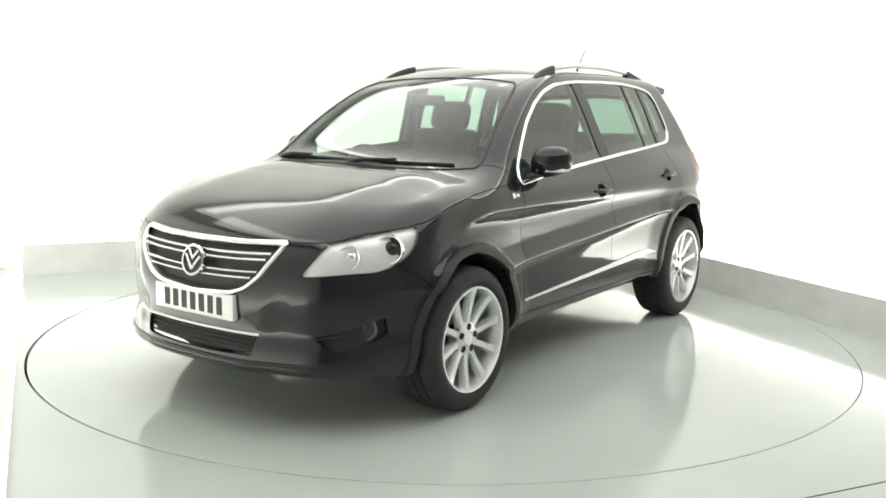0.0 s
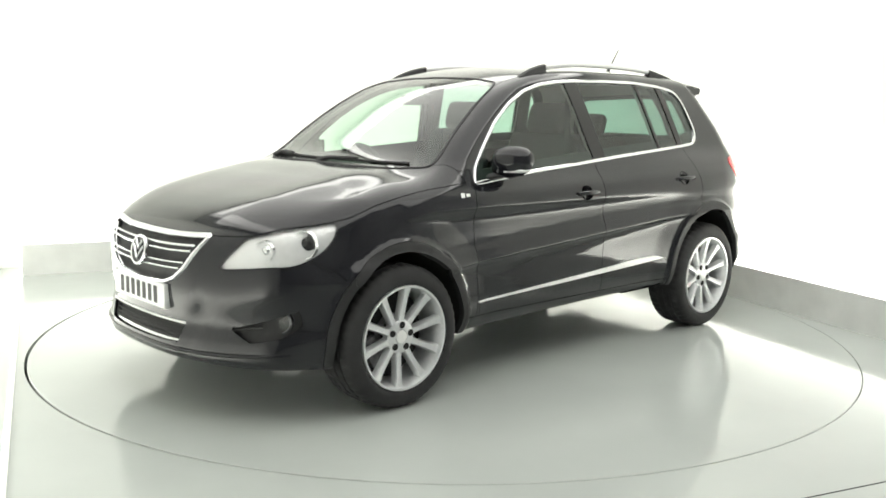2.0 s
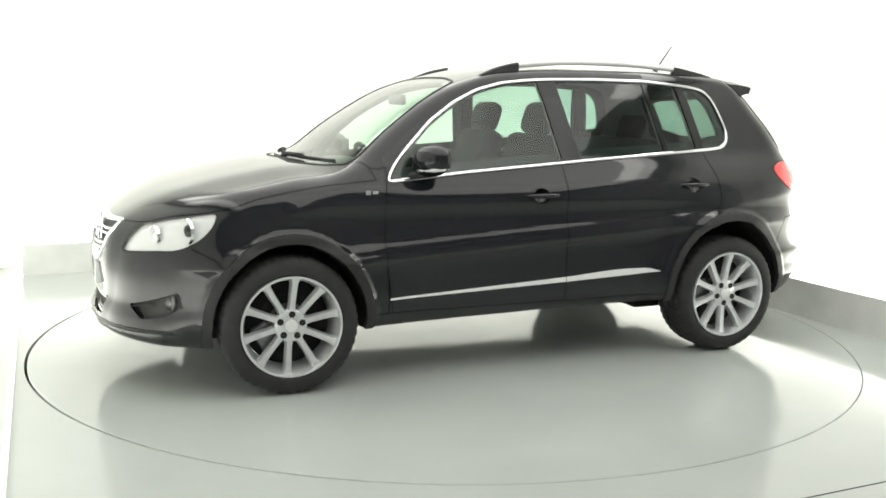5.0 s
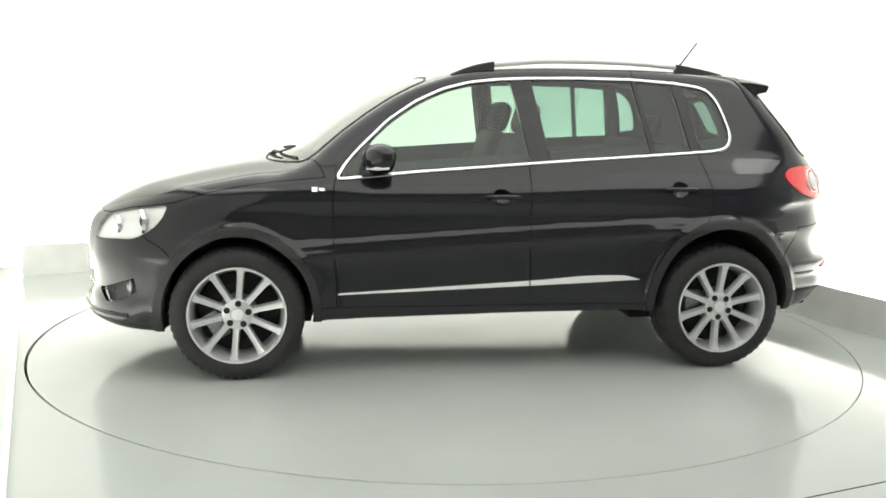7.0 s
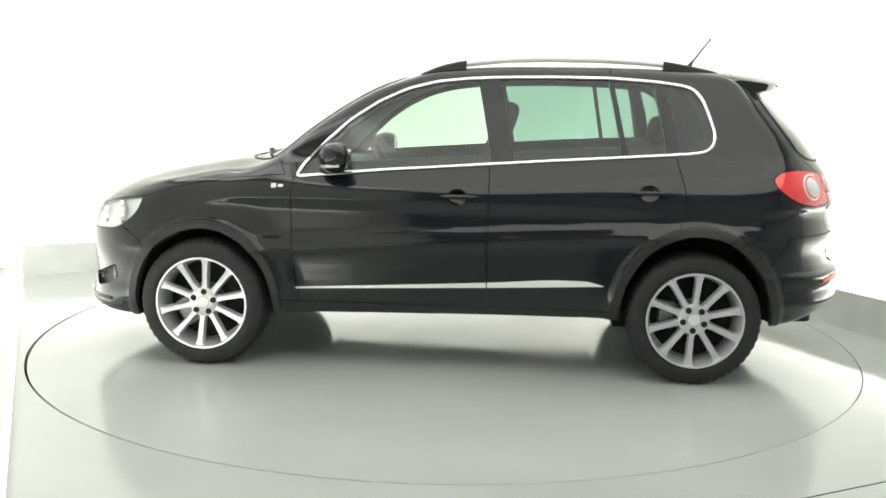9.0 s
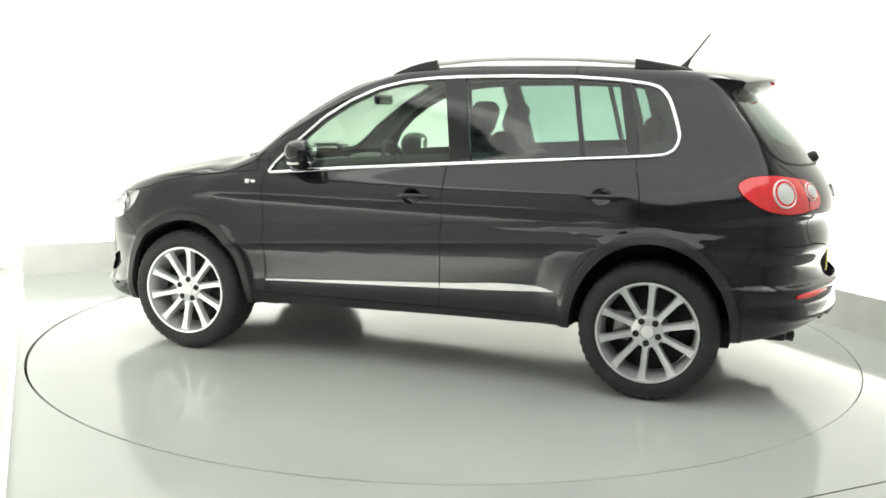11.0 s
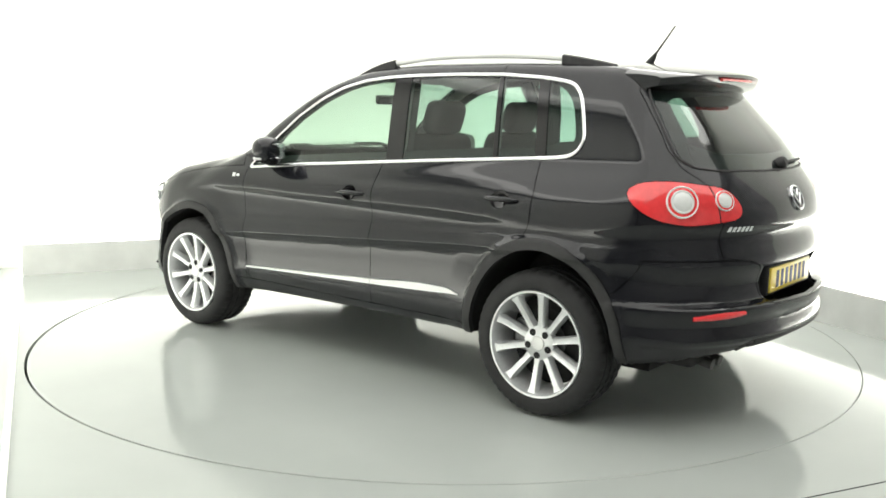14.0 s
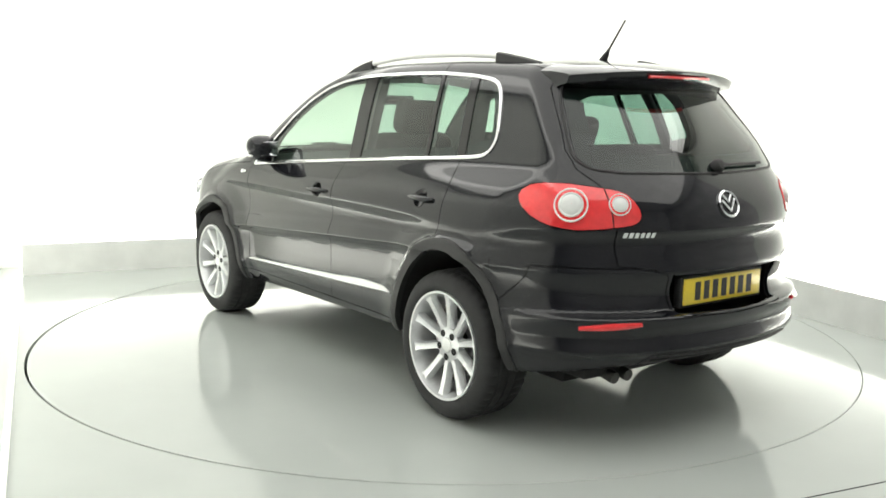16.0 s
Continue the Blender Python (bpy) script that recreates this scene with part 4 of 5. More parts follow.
def build_car():
    car = tagged(new("car"), "clean black five-door off-road estate car with silver alloy wheels", "car")
    V, N, T, tag, names = cut_body()
    index = {n: i for i, n in enumerate(names)}
    cen = V[T].mean(1)
    left = cen[:, 1] > 0

    def sheet(region, side=None, also=()):
        k = tag == index[region]
        for a in also:
            k |= tag == index[a]
        if side is not None:
            k &= left if side else ~left
        return pick(V, N, T, k)
    glass_kw = dict(gap=0.0, lip=0.004)
    for side in (True, False):
        s = 1 if side else -1
        panel("front_door", *sheet("front_door", side), PAINT, car)
        ribbon("window_trim", WINDOW, 0.0085, s, car, "bright chrome strip round the side windows")
        panel("pillar_trim", *sheet("pillar_trim", side), GLOSS_BLACK, car, gap=0.001, label="gloss black pillar trim")
        panel("pillar_trim", *sheet("pillar_trim_rear", side), GLOSS_BLACK, car, gap=0.001, label="gloss black pillar trim")
        panel("side_window", *sheet("front_door_glass", side), GLASS_FRONT, car, proud=-0.004, label="green-tinted front door glass", **glass_kw)
        panel("side_window", *sheet("rear_door_glass", side), GLASS_REAR, car, proud=-0.004, label="dark tinted rear door glass", **glass_kw)
        panel("quarter_window", *sheet("quarter_glass", side), GLASS_REAR, car, proud=-0.004, label="dark tinted quarter glass", **glass_kw)
        inner_frame("window_surround", WINDOW, lambda q: 0.022 + 0.030 * step(1.25, 1.15, q[:, 1]) + 0.030 * step(-1.15, -1.30, q[:, 0]),
                    lambda a, b, depth, s=s: [(x, s * (y - depth), z) for x, y, z in zip(a, surface_y(a, b), b)], SEAT, car, "dark trim round the inside of the side windows")
        panel("window_bar", *sheet("window_bar", side), GLOSS_BLACK, car, gap=0.0, lip=0.012, label="slim black bar in the rear door window")
        panel("rear_door", *sheet("rear_door", side), PAINT, car)
        panel("sill", *sheet("sill", side), PAINT, car)
        panel("front_wing", *sheet("front_wing", side), PAINT, car)
        panel("quarter_panel", *sheet("quarter_panel", side), PAINT, car)
        for x0, x1 in ((0.792, -0.222), (-0.229, -0.832)):
            xs = np.linspace(x0, x1, 26)
            lo, hi = curve(xs, STRIP_LOW), curve(xs, STRIP_TOP)
            bm = bmesh.new()
            rows = []
            for x, a, b in zip(xs, lo, hi):
                ya, yb = surface_y(np.array([x, x]), np.array([a, b]))
                rows.append([bm.verts.new((x, s * y, z)) for y, z in ((ya - 0.002, a), (ya + 0.008, a + 0.001), (yb + 0.008, b - 0.001), (yb - 0.002, b))])
            for a, b in zip(rows, rows[1:]):
                for j in range(3):
                    bm.faces.new((a[j], a[j + 1], b[j + 1], b[j]))
            bm.faces.new(rows[0]), bm.faces.new(rows[-1][::-1])
            part("door_strip", bm, SATIN, car, "bright strip along the lower door", True)
        panel("headlamp", *sheet("headlamp", side), CLEAR, car, gap=0.002, label="clear headlamp with bright reflectors")
        panel("tail_lamp", *sheet("tail_lamp", side), RED_LENS, car, gap=0.002, proud=0.004, label="red tail lamp with round clear lenses")
        hv, hn, hf = sheet("handle_recess", side)
        for a, b in HANDLES:
            v, n, f = pick(hv, hn, hf, np.abs(hv[hf].mean(1)[:, 0] - a) < 0.2)
            d = np.hypot((v[:, 0] - a) / 1.25, v[:, 2] - b)
            mesh_object("handle_recess", v - n * (0.022 * np.clip(1 - (d / 0.041) ** 2, 0, 1))[:, None], f, GLOSS_BLACK, car, "")
        hv, hn, hf = sheet("headlamp", side)
        lampback = mesh_object("lamp_housing", hv - hn * 0.017, hf, HOUSING, car, "silver lamp housing", normals=hn)
        for x, h, z, r in ((1.790, 0.775, 0.812, 0.064), (1.925, 0.672, 0.782, 0.050)):
            m = pointed((x - 0.02, s * (h * WIDEN + 0.004), z), (0.9, s * 0.35, 0))
            bm = bmesh.new()
            disc(bm, m, [(r, 0.0), (r * 0.97, 0.016), (r * 0.88, 0.014), (r * 0.75, -0.005), (r * 0.55, -0.012)], 32)
            ringo = part("reflector_ring", bm, CHROME, car, "chrome lamp ring", True)
            bm = bmesh.new()
            disc(bm, m, [(r * 0.56, -0.012), (r * 0.45, 0.006), (r * 0.25, 0.014), (0.0005, 0.017)], 28)
            part("projector_lens", bm, GLOSS_BLACK if r > 0.06 else CHROME, ringo, "", True)
        # joint between the two halves of the tail lamp
        zs = np.linspace(0.945, 1.098, 12)
        bm = bmesh.new()
        tube(bm, [(float(surface_x(0.600, z, -1)[0]) - 0.004, s * 0.600, z) for z in zs], 0.003, 6)
        part("lamp_joint", bm, GAP, car, "", True)
        # tail lamp lenses
        for x, h, z, r in ((-1.880, 0.694, 1.026, 0.070), (-1.992, 0.543, 1.027, 0.046)):
            p = np.array([[x, s * h * WIDEN, z]])
            p = settle(body_field, p)
            n = gradient(body_field, p)[0]
            m = pointed(Vector(p[0]) + Vector(n).normalized() * 0.002, n)
            bm = bmesh.new()
            disc(bm, m, [(r, -0.01), (r, 0.006), (r * 0.96, 0.008), (r * 0.90, 0.006)], 36)
            ringo = part("lamp_ring", bm, SATIN, car, "bright ring of the tail lamp", True)
            bm = bmesh.new()
            disc(bm, m, [(r * 0.91, 0.006), (r * 0.74, 0.008)], 36)
            part("red_ring", bm, RED_LENS, ringo, "", True)
            bm = bmesh.new()
            disc(bm, m, [(r * 0.75, 0.007), (r * 0.68, 0.012), (r * 0.60, 0.010), (r * 0.56, 0.013), (r * 0.30, 0.016), (0.0005, 0.017)], 30)
            part("clear_lens", bm, PLATE_W, ringo, "round white lens", True)
        # arch trims, two a side
        av, an, af = sheet("arch_trim", side)
        for fr in (True, False):
            k = (av[af].mean(1)[:, 0] > 0) == fr
            panel("arch_trim", *pick(av, an, af, k), PLASTIC, car, gap=0.001, lip=0.03, proud=0.003, label="satin black wheel arch trim")
        # door handles
        for hx, hz in HANDLES:
            xs = np.linspace(hx + 0.085, hx - 0.105, 13)
            ys = surface_y(xs, np.full(13, hz + 0.002))
            bm = bmesh.new()
            lift = [0.002 + 0.026 * math.sin(math.pi * k / 12) ** 0.5 for k in range(13)]
            tube(bm, [(x, s * (y + l), hz + 0.003) for x, y, l in zip(xs, ys, lift)], [0.006 + 0.007 * math.sin(math.pi * k / 12) ** 0.5 for k in range(13)], 10, flat=1.0)
            part("door_handle", bm, PAINT, car, "black door handle", True)
        # small bright badge on the front wing
        for k in range(2):
            x0 = 0.925 - 0.036 * k
            pl = lambda u, v, s=s: (u, s * (float(surface_y(u, 0.985 + v)[0]) + 0.001), 0.985 + v)
            bars("wing_badge", x0, x0 - 0.030, 1, CHROME, car, pl, 0.022 - 0.008 * k, 0.003 * s, 0.9)
        # mirror
        bm = bmesh.new()
        r = bmesh.ops.create_uvsphere(bm, u_segments=28, v_segments=18, radius=1)
        for v in bm.verts:
            x, y, z = v.co
            f = lambda q, e: math.copysign(abs(q) ** e, q)
            x, y, z = f(x, 0.9), f(y, 0.8), f(z, 0.85)
            x = 0.088 * x * (0.85 if x < 0 else 1.0) * (1 - 0.12 * y)
            v.co = (0.575 + x - 0.02 * y, s * (0.902 + 0.102 * y), 1.142 + 0.080 * z * (1 - 0.14 * y) + 0.012 * y)
        housing = part("door_mirror", bm, PAINT, car, "black door mirror", True)
        bm = bmesh.new()
        tube(bm, [(0.68, s * 0.77, 1.05), (0.63, s * 0.84, 1.072), (0.59, s * 0.90, 1.085)], [0.030, 0.028, 0.03], 12, flat=0.6)
        part("mirror_arm", bm, PLASTIC, housing, "", True)
        part("mirror_glass", round_box(0.506, 0.514, min(s * 0.83, s * 0.935), max(s * 0.83, s * 0.935), 1.10, 1.185, 0.003), CHROME, housing, "", True)
        bm = bmesh.new()
        tube(bm, [(0.645, s * 0.90, 1.098), (0.60, s * 0.972, 1.100), (0.54, s * 0.981, 1.102)], [0.010, 0.012, 0.008], 10, flat=0.9)
        part("indicator_lens", bm, PLATE_W, housing, "clear indicator strip", True)
        # roof rail
        xs = np.linspace(0.17, -1.42, 40)
        ry = curve(xs, [(-1.42, 0.478), (-1.11, 0.490), (-0.08, 0.515), (0.17, 0.540)])
        seat_z = surface_z(xs, ry)
        top = seat_z + curve(xs, [(-1.42, -0.012), (-1.30, 0.006), (-1.10, 0.028), (-0.55, 0.040), (-0.08, 0.026), (0.06, 0.008), (0.17, -0.012)])
        bm = bmesh.new()
        mid = [(x, s * y, z) for x, y, z in zip(xs, ry, top) if -1.14 < x < -0.07]
        tube(bm, mid, 0.0135, 14, flat=1.25)
        rail = part("roof_rail", bm, SATIN, car, "satin silver roof rail with black feet", True)
        for end in (0, 1):
            pts = [(x, s * y, z) for x, y, z in zip(xs, ry, top) if (x >= -0.115 if end else x <= -1.095)]
            bm = bmesh.new()
            rows = []
            for x, y, z in pts:
                base_z = float(surface_z(x, y)[0]) - 0.012
                z1 = max(z + 0.0180, base_z + 0.014)
                rows.append([bm.verts.new((x, y + dy, zz)) for dy, zz in ((-0.022, base_z), (-0.016, z1 - 0.006), (0, z1), (0.016, z1 - 0.006), (0.022, base_z - 0.01))])
            for a, b in zip(rows, rows[1:]):
                for j in range(4):
                    bm.faces.new((a[j], a[j + 1], b[j + 1], b[j]))
            bm.faces.new(rows[0]), bm.faces.new(rows[-1][::-1])
            part("rail_foot", bm, PLASTIC, rail, "black rail foot", True)
        # rear reflector in the bumper
        ys = np.linspace(0.52, 0.74, 9)
        zs = np.linspace(0.556, 0.541, 9)
        bm = bmesh.new()
        tube(bm, [(float(surface_x(y, z, -1)[0]) - 0.004, s * y, z) for y, z in zip(ys, zs)], [0.009 + 0.006 * math.sin(math.pi * k / 8) for k in range(9)], 8)
        part("reflector", bm, RED_LENS, car, "red reflector strip", True)
        # fog lamp
        fv, fn, ff = sheet("fog_bay", side)
        mesh_object("fog_bay", fv - fn * 0.03, ff, PLASTIC, car, "black fog lamp bay", normals=fn)
        m = pointed((1.862, s * 0.738, 0.468), (0.9, s * 0.45, 0))
        bm = bmesh.new()
        disc(bm, m, [(0.052, -0.04), (0.052, 0.0), (0.046, 0.006), (0.042, 0.0), (0.030, -0.018), (0.012, -0.024), (0.0005, -0.024)], 32)
        fog = part("fog_lamp", bm, STEEL, car, "round fog lamp", True)
        bm = bmesh.new()
        disc(bm, m, [(0.043, 0.001), (0.025, 0.007), (0.0005, 0.009)], 32)
        part("lamp_lens", bm, CLEAR, fog, "", True)
        for k in range(2):
            bm = bmesh.new()
            tube(bm, [(float(surface_x(y, 0.43 + 0.03 * k + (y - 0.6) * 0.2, 1)[0]) - 0.012, s * y, 0.43 + 0.03 * k + (y - 0.6) * 0.2) for y in np.linspace(0.58, 0.70, 6)], 0.005, 6)
            part("bay_slat", bm, PLASTIC, fog, "", True)
    panel("bonnet", *sheet("bonnet"), PAINT, car, label="black creased bonnet")
    panel("cowl", *sheet("cowl"), PLASTIC, car, label="black plastic scuttle panel")
    panel("front_bumper", *sheet("front_bumper"), PAINT, car)
    panel("rear_bumper", *sheet("rear_bumper"), PAINT, car)
    valance = panel("valance", *sheet("valance"), PLASTIC, car, label="ribbed black rear valance")
    for z0 in (0.365, 0.392, 0.419):
        ys = np.linspace(-0.44, 0.44, 21)
        bm = bmesh.new()
        tube(bm, [(x, y, z0) for x, y in zip(surface_x(ys, np.full(21, z0), -1) - 0.002, ys)], 0.007, 6)
        part("valance_rib", bm, PLASTIC, valance, "", True)
    panel("tailgate", *sheet("tailgate"), PAINT, car)
    panel("roof", *sheet("roof"), PAINT, car)
    panel("windscreen", *sheet("windscreen"), GLASS_FRONT, car, label="clear green-tinted windscreen", **glass_kw)
    panel("rear_window", *sheet("rear_window"), GLASS_BACK, car, label="dark tinted rear window", **glass_kw)
    for k in (left, ~left):
        panel("side_frame", *pick(V, N, T, (tag < 0) & k), PAINT, car)
    # lining behind the panels
    hollow = [index[n] for n in ("arch_void", "under_void", "front_door_glass", "rear_door_glass", "quarter_glass", "windscreen", "rear_window", "headlamp", "fog_bay", "grille", "lower_intake", "plate_bay", "tail_lamp")]
    solid = ~np.isin(tag, hollow)
    low = solid & (cen[:, 2] < 1.12)
    v, n, f = pick(V, N, T, low)
    mesh_object("inner_shell", v - n * 0.020, f, DARK, car, normals=n)
    v, n, f = pick(V, N, T, solid & ~low & (cen[:, 0] < 1.0))
    mesh_object("headlining", v - n * 0.028, f, HEADLINER, car, "pale grey headlining", normals=n)
    # grille
    v, n, f = sheet("grille")
    grille = mesh_object("grille", v - np.array([0.035, 0, 0]), f, PLASTIC, car, "black grille with twin chrome bars")
    q = smooth_loop(GRILLE, 160)
    d = np.roll(q, -1, 0) - np.roll(q, 1, 0)
    nrm = np.stack([-d[:, 1], d[:, 0]], 1) / np.linalg.norm(d, axis=1)[:, None]
    bm = bmesh.new()
    rows = []
    for off, lift in ((-1.0, -0.03), (-0.95, 0.002), (-0.5, 0.010), (0.5, 0.010), (0.95, 0.002), (1.0, -0.03)):
        r = q + nrm * 0.0115 * off
        rows.append([bm.verts.new((x + lift, a, b)) for (a, b), x in zip(r, surface_x(r[:, 0], r[:, 1], 1))])
    for a, b in zip(rows, rows[1:]):
        for k in range(len(a)):
            bm.faces.new((a[k], a[(k + 1) % len(a)], b[(k + 1) % len(a)], b[k]))
    part("grille_frame", bm, CHROME, grille, "", True)
    for z0, half in ((0.776, 0.420), (0.752, 0.402), (0.700, 0.365), (0.674, 0.335)):
        ys = np.linspace(-half, half, 25)
        xs = surface_x(ys, np.full(25, z0), 1) - 0.004
        bm = bmesh.new()
        tube(bm, [(x, y, z0 + 0.012 * (y / 0.4) ** 2) for x, y in zip(xs, ys)], 0.0065, 8, flat=0.9)
        part("grille_bar", bm, CHROME, grille, "", True)
    p = settle(body_field, np.array([[2.14, 0.0, 0.722]]))
    gn = gradient(body_field, p)[0]
    emblem("badge", pointed(Vector(p[0]) + Vector(gn).normalized() * 0.008, gn), 0.072, car)
    p = settle(body_field, np.array([[-2.1, 0.035, 1.010]]))
    gn = gradient(body_field, p)[0]
    emblem("badge", pointed(Vector(p[0]), gn), 0.062, car)
    v, n, f = sheet("lower_intake")
    intake = mesh_object("lower_intake", v - np.array([0.04, 0, 0]), f, PLASTIC, car, "black lower air intake with slats")
    for z0 in (0.362, 0.380, 0.398, 0.416):
        ys = np.linspace(-0.335, 0.335, 15)
        bm = bmesh.new()
        tube(bm, [(x, y, z0) for x, y in zip(surface_x(ys, np.full(15, z0), 1) - 0.018, ys)], 0.005, 6)
        part("intake_slat", bm, PLASTIC, intake, "", True)
    part("intake_backing", round_box(1.92, 2.02, -0.46, 0.46, 0.33, 0.60, 0.02), DARK, car)
    # lip along the lower edge of the front bumper
    ys = np.linspace(-0.80, 0.80, 41)
    for z0, r, mat, nm in ((0.318, 0.010, PAINT, "bumper_lip"), (0.437, 0.006, SATIN, "intake_strip")):
        yy = ys if nm == "bumper_lip" else np.linspace(-0.37, 0.37, 21)
        bm = bmesh.new()
        tube(bm, [(x, y, z0 + 0.02 * abs(y) ** 3) for x, y in zip(surface_x(yy, np.full(len(yy), z0), 1), yy)], r, 8)
        part(nm, bm, mat, car, "", True)
    # number plates with plain bars for the characters
    px = float(surface_x(0.0, 0.545, 1)[0]) + 0.006
    bm = bmesh.new()
    block(bm, px - 0.03, px + 0.004, -0.262, 0.262, 0.487, 0.600, 0.003)
    plate = part("number_plate", bm, PLATE_W, car, "white front number plate with black characters", True)
    bars("plate_bar", -0.205, 0.205, 7, INK, plate, lambda u, v: (px + 0.0045, u, 0.5435 + v), 0.079, 0.0008, 0.62)
    # rear plate in its bay
    v, n, f = sheet("plate_bay")
    bay = mesh_object("plate_bay", np.stack([v[:, 0] * 0 - 2.075, v[:, 1], v[:, 2]], 1), f, PAINT, car, "recess for the rear number plate")
    bm = bmesh.new()
    block(bm, -2.128, -2.09, -0.250, 0.300, 0.598, 0.730, 0.003)
    part("plate_frame", bm, PLASTIC, car, "black plate surround", True)
    bm = bmesh.new()
    block(bm, -2.137, -2.120, -0.235, 0.285, 0.610, 0.722, 0.003)
    plate = part("number_plate", bm, PLATE_Y, car, "yellow rear number plate with black characters", True)
    bars("plate_bar", 0.230, -0.180, 7, INK, plate, lambda u, v: (-2.1375, u, 0.666 + v), 0.079, 0.0008, 0.62)
    # bright model name bars under the tail lamp
    bars("name_bar", 0.565, 0.435, 6, CHROME, car, lambda u, v: (float(surface_x(u, 0.915 + v, -1)[0]) - 0.002, u, 0.915 + v), 0.022, 0.003, 0.7)
    bars("name_bar", -0.47, -0.55, 3, CHROME, car, lambda u, v: (float(surface_x(u, 0.915 + v, -1)[0]) - 0.002, u, 0.915 + v), 0.022, 0.003, 0.7)
    # roof spoiler
    bm = bmesh.new()
    rows = []
    for y in np.linspace(-0.555, 0.555, 41):
        a = abs(y) / 0.555
        tip_x = -1.832 + 0.150 * a ** 2.2
        tip_z = 1.586 - 0.030 * a ** 2
        bx = -1.52 + 0.02 * a
        zr = float(surface_z(bx, y)[0]) + 0.002
        under = float(surface_x(y, 1.515, -1)[0])
        rows.append([bm.verts.new(p) for p in ((bx, y, zr), (bx * 0.6 + tip_x * 0.4, y, zr * 0.62 + tip_z * 0.38 + 0.006), (tip_x + 0.02, y, tip_z + 0.008), (tip_x, y, tip_z), (tip_x + 0.014, y, tip_z - 0.034),
                                               (tip_x * 0.5 + under * 0.5, y, 1.518), (under + 0.03, y, 1.490))])
    for a, b in zip(rows, rows[1:]):
        for j in range(6):
            bm.faces.new((a[j], a[j + 1], b[j + 1], b[j]))
    bm.faces.new(rows[0]), bm.faces.new(rows[-1][::-1])
    spoiler = part("roof_spoiler", bm, PAINT, car, "black roof spoiler with a red brake lamp", True)
    bm = bmesh.new()
    tube(bm, [(-1.828 + 0.150 * (abs(y) / 0.555) ** 2.2, y, 1.558) for y in np.linspace(-0.20, 0.20, 15)], 0.009, 8, flat=0.8)
    part("brake_lamp", bm, RED_LENS, spoiler, "red high brake lamp", True)
    # aerial
    bm = bmesh.new()
    tube(bm, [(-1.335, 0, 1.640), (-1.360, 0, 1.675), (-1.375, 0, 1.70)], [0.022, 0.014, 0.006], 10)
    aerial = part("aerial", bm, PLASTIC, car, "thin black roof aerial", True)
    bm = bmesh.new()
    tube(bm, [(-1.373, 0, 1.695), (-1.472, 0, 1.830)], [0.0056, 0.0042], 8)
    part("mast", bm, PLASTIC, aerial, "", True)
    # wipers
    for y0, y1 in ((-0.62, -0.02), (-0.02, 0.58)):
        ys = np.linspace(y0, y1, 9)
        zs = np.full(9, 1.128)
        xs = surface_x(ys, zs, 1)
        bm = bmesh.new()
        tube(bm, [(x + 0.014, y, z) for x, y, z in zip(xs, ys, zs)], 0.007, 6)
        wiper = part("wiper", bm, PLASTIC, car, "black windscreen wiper", True)
        bm = bmesh.new()
        tube(bm, [(float(xs[0]) + 0.06, y0 + 0.02, 1.112), (float(xs[0]) + 0.05, y0 + 0.10, 1.135), (float(xs[4]) + 0.03, float(ys[4]), 1.142)], [0.016, 0.012, 0.007], 8)
        part("wiper_arm", bm, PLASTIC, wiper, "", True)
    ys = np.linspace(-0.02, -0.36, 9)
    zs = np.full(9, 1.185)
    bm = bmesh.new()
    tube(bm, [(x - 0.018, y, z) for x, y, z in zip(surface_x(ys, zs, -1), ys, zs)], [0.012] + [0.007] * 8, 8)
    wiper = part("rear_wiper", bm, PLASTIC, car, "black rear wiper", True)
    bm = bmesh.new()
    disc(bm, pointed((float(surface_x(0.0, 1.175, -1)[0]), 0.0, 1.175), (-1, 0, 0.5)), [(0.03, -0.01), (0.03, 0.02), (0.02, 0.035), (0.0005, 0.036)], 20)
    part("wiper_hub", bm, PLASTIC, wiper, "", True)
    # black seals round the front and rear screens
    for nm, pts, sg, r in (("screen_seal", SCREEN, 1, 0.0055), ("screen_seal", BACKLIGHT, -1, 0.006)):
        q = smooth_loop(pts, 200)
        q[:, 0] *= WIDEN
        bm = bmesh.new()
        tube(bm, [(x, a, b) for (a, b), x in zip(q, surface_x(q[:, 0], q[:, 1], sg))], r, 8, True)
        part(nm, bm, PLASTIC, car, "black rubber screen seal", True)
    inner_frame("screen_surround", BACKLIGHT, lambda q: 0.050 + 0.035 * step(0.40, 0.56, np.abs(q[:, 0])) + 0.02 * step(1.30, 1.18, q[:, 1]),
                lambda a, b, depth: [(x + depth, y, z) for x, y, z in zip(surface_x(a * WIDEN, b, -1), a * WIDEN, b)], SEAT, car, "dark trim round the inside of the rear window")
    # tax disc in the windscreen
    p = settle(body_field, np.array([[0.30, 0.42, 1.50]]))
    gn = gradient(body_field, p)[0]
    bm = bmesh.new()
    disc(bm, pointed(Vector(p[0]) - Vector(gn).normalized() * 0.012, gn), [(0.036, 0), (0.0005, 0.0005)], 28)
    part("paper_disc", bm, PLATE_W, car, "round white paper disc")
    # underside
    under = part("underbody", round_box(-1.95, 1.95, -0.66, 0.66, 0.30, 0.40, 0.02), DARK, car, "dark underbody", False)
    bm = bmesh.new()
    tube(bm, [(0.6, -0.15, 0.27), (-1.2, -0.15, 0.26), (-1.7, 0.25, 0.27)], 0.035, 10)
    part("exhaust_pipe", bm, DARK_STEEL, under, "", True)
    bm = bmesh.new()
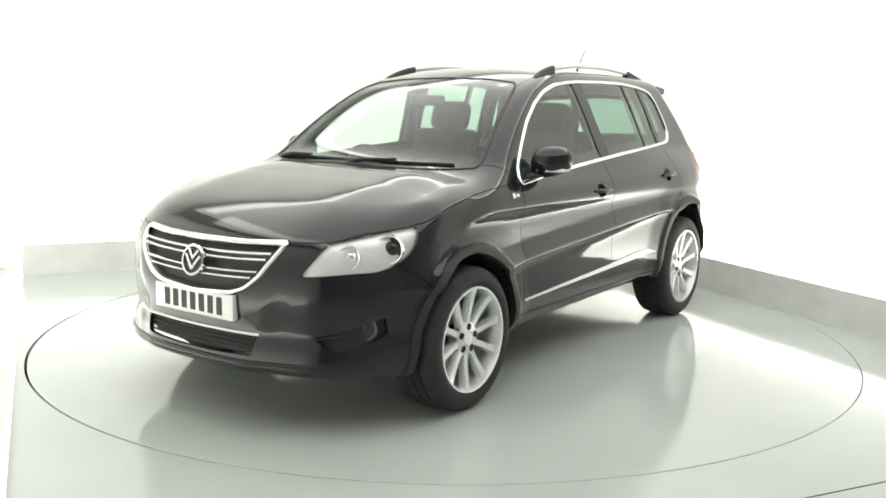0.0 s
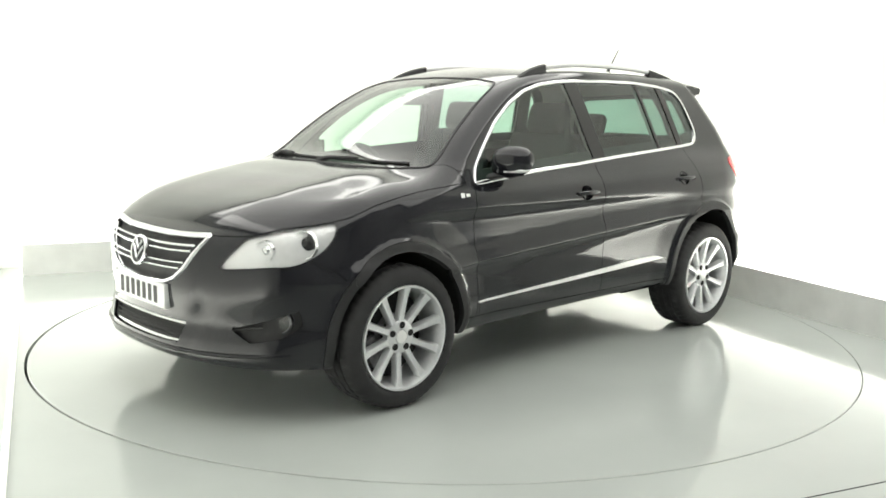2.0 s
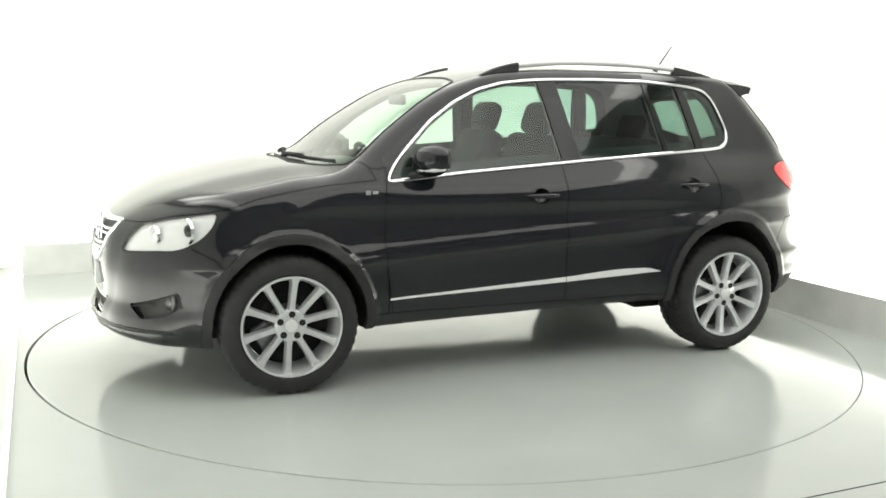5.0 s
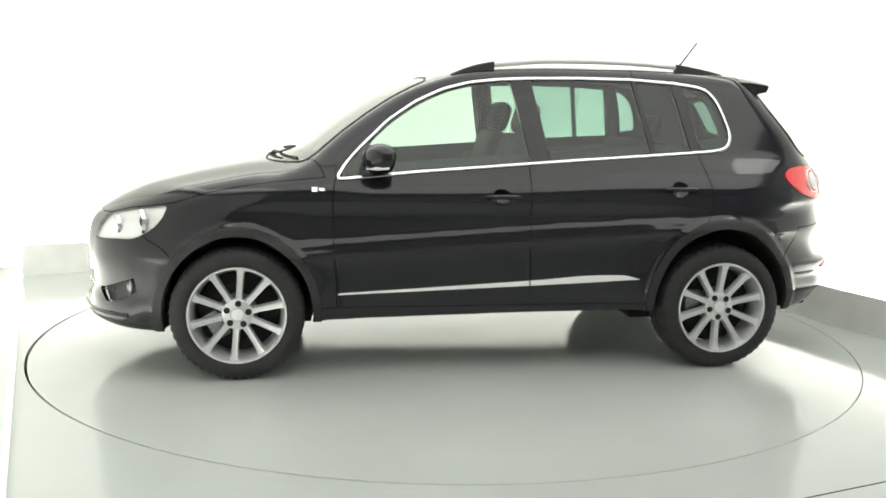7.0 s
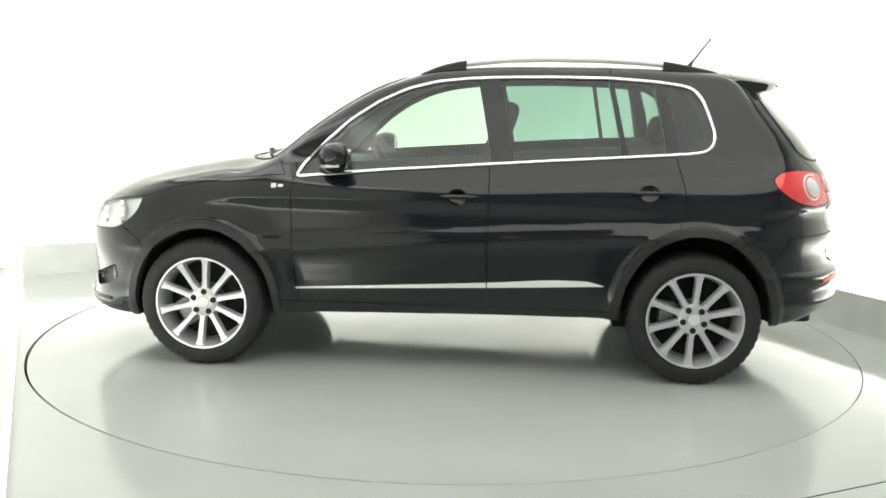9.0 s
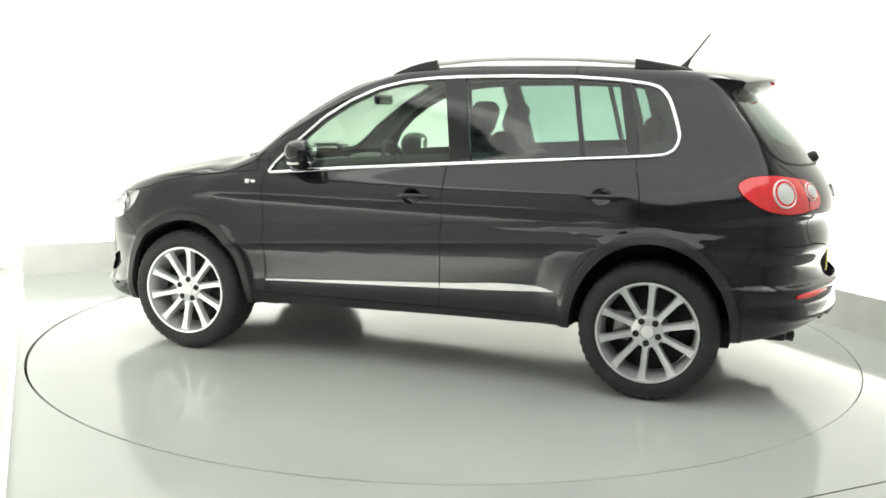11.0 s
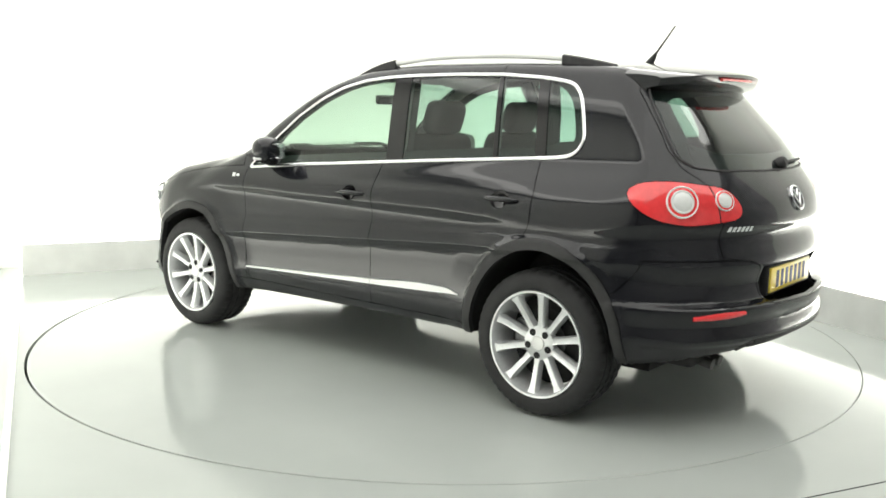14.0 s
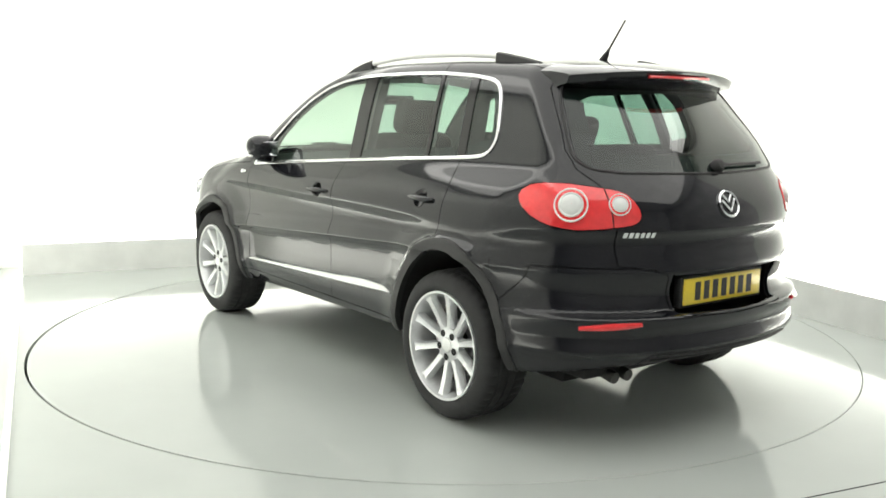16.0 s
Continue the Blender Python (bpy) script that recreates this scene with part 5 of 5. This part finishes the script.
    tube(bm, [(-1.68, -0.45, 0.29), (-1.68, 0.42, 0.29)], 0.085, 14, flat=0.8)
    part("silencer", bm, DARK_STEEL, under, "", True)
    for y in (0.44, 0.52):
        bm = bmesh.new()
        tube(bm, [(-1.75, y, 0.31), (-1.92, y, 0.312), (-1.99, y, 0.300)], 0.026, 12)
        part("tail_pipe", bm, DARK_STEEL, under, "dull steel tail pipe", True)
    for x in (AXLE_F, AXLE_R):
        bm = bmesh.new()
        tube(bm, [(x, -0.75, 0.33), (x, 0.75, 0.33)], 0.04, 10)
        part("axle", bm, DARK_STEEL, under, "", True)
        for s in (1, -1):
            bm = bmesh.new()
            n = 40
            rx, rz = (0.392, 0.416) if x > 0 else (0.394, 0.450)
            ra, rb = [], []
            for k in range(n + 1):
                a = -0.30 + (math.pi + 0.60) * k / n
                ra.append(bm.verts.new((x + rx * math.cos(a), s * 0.895, HUB_Z + rz * math.sin(a))))
                rb.append(bm.verts.new((x + rx * math.cos(a), s * 0.52, HUB_Z + rz * math.sin(a))))
            for k in range(n):
                bm.faces.new((ra[k], ra[k + 1], rb[k + 1], rb[k]))
            bm.faces.new(rb)
            for v in ra:
                v.co.y = s * min(0.893, float(surface_y(v.co.x, v.co.z)[0]) - 0.006)
            part("wheel_liner", bm, DARK, car, "dark wheel arch liner", True)
    for y in (-0.3, 0.1):
        bm = bmesh.new()
        block(bm, 1.60, 1.64, y - 0.19, y + 0.19, 0.24, 0.31, 0.01)
        part("splash_guard", bm, DARK, under)
    build_interior(car)
    # wheels
    wheel = build_wheel(car)
    spots = [(AXLE_F, 1, 31), (AXLE_R, 1, -4), (AXLE_F, -1, 8), (AXLE_R, -1, 12)]
    for i, (x, s, spin) in enumerate(spots):
        m = Matrix.Translation((x, s * HUB_Y, 0.344)) @ (pose(0, 0, 0, 0, 0, 180) if s < 0 else Matrix()) @ Matrix.Rotation(radians(spin), 4, "Y")
        if i:
            w = copy_thing(wheel, m)
        else:
            wheel.matrix_basis = m
    return car


car = build_car()


def motions():
    rows_t, rows_c = [], []
    for t, deg in HEADING:
        turn = pose(0, 0, 0, 0, 0, deg)
        rows_t.append((t, turn))
        rows_c.append((t, turn @ pose(SEAT_X, SEAT_Y, 0)))
    walk(turntable, rows_t)
    walk(car, rows_c)


motions()
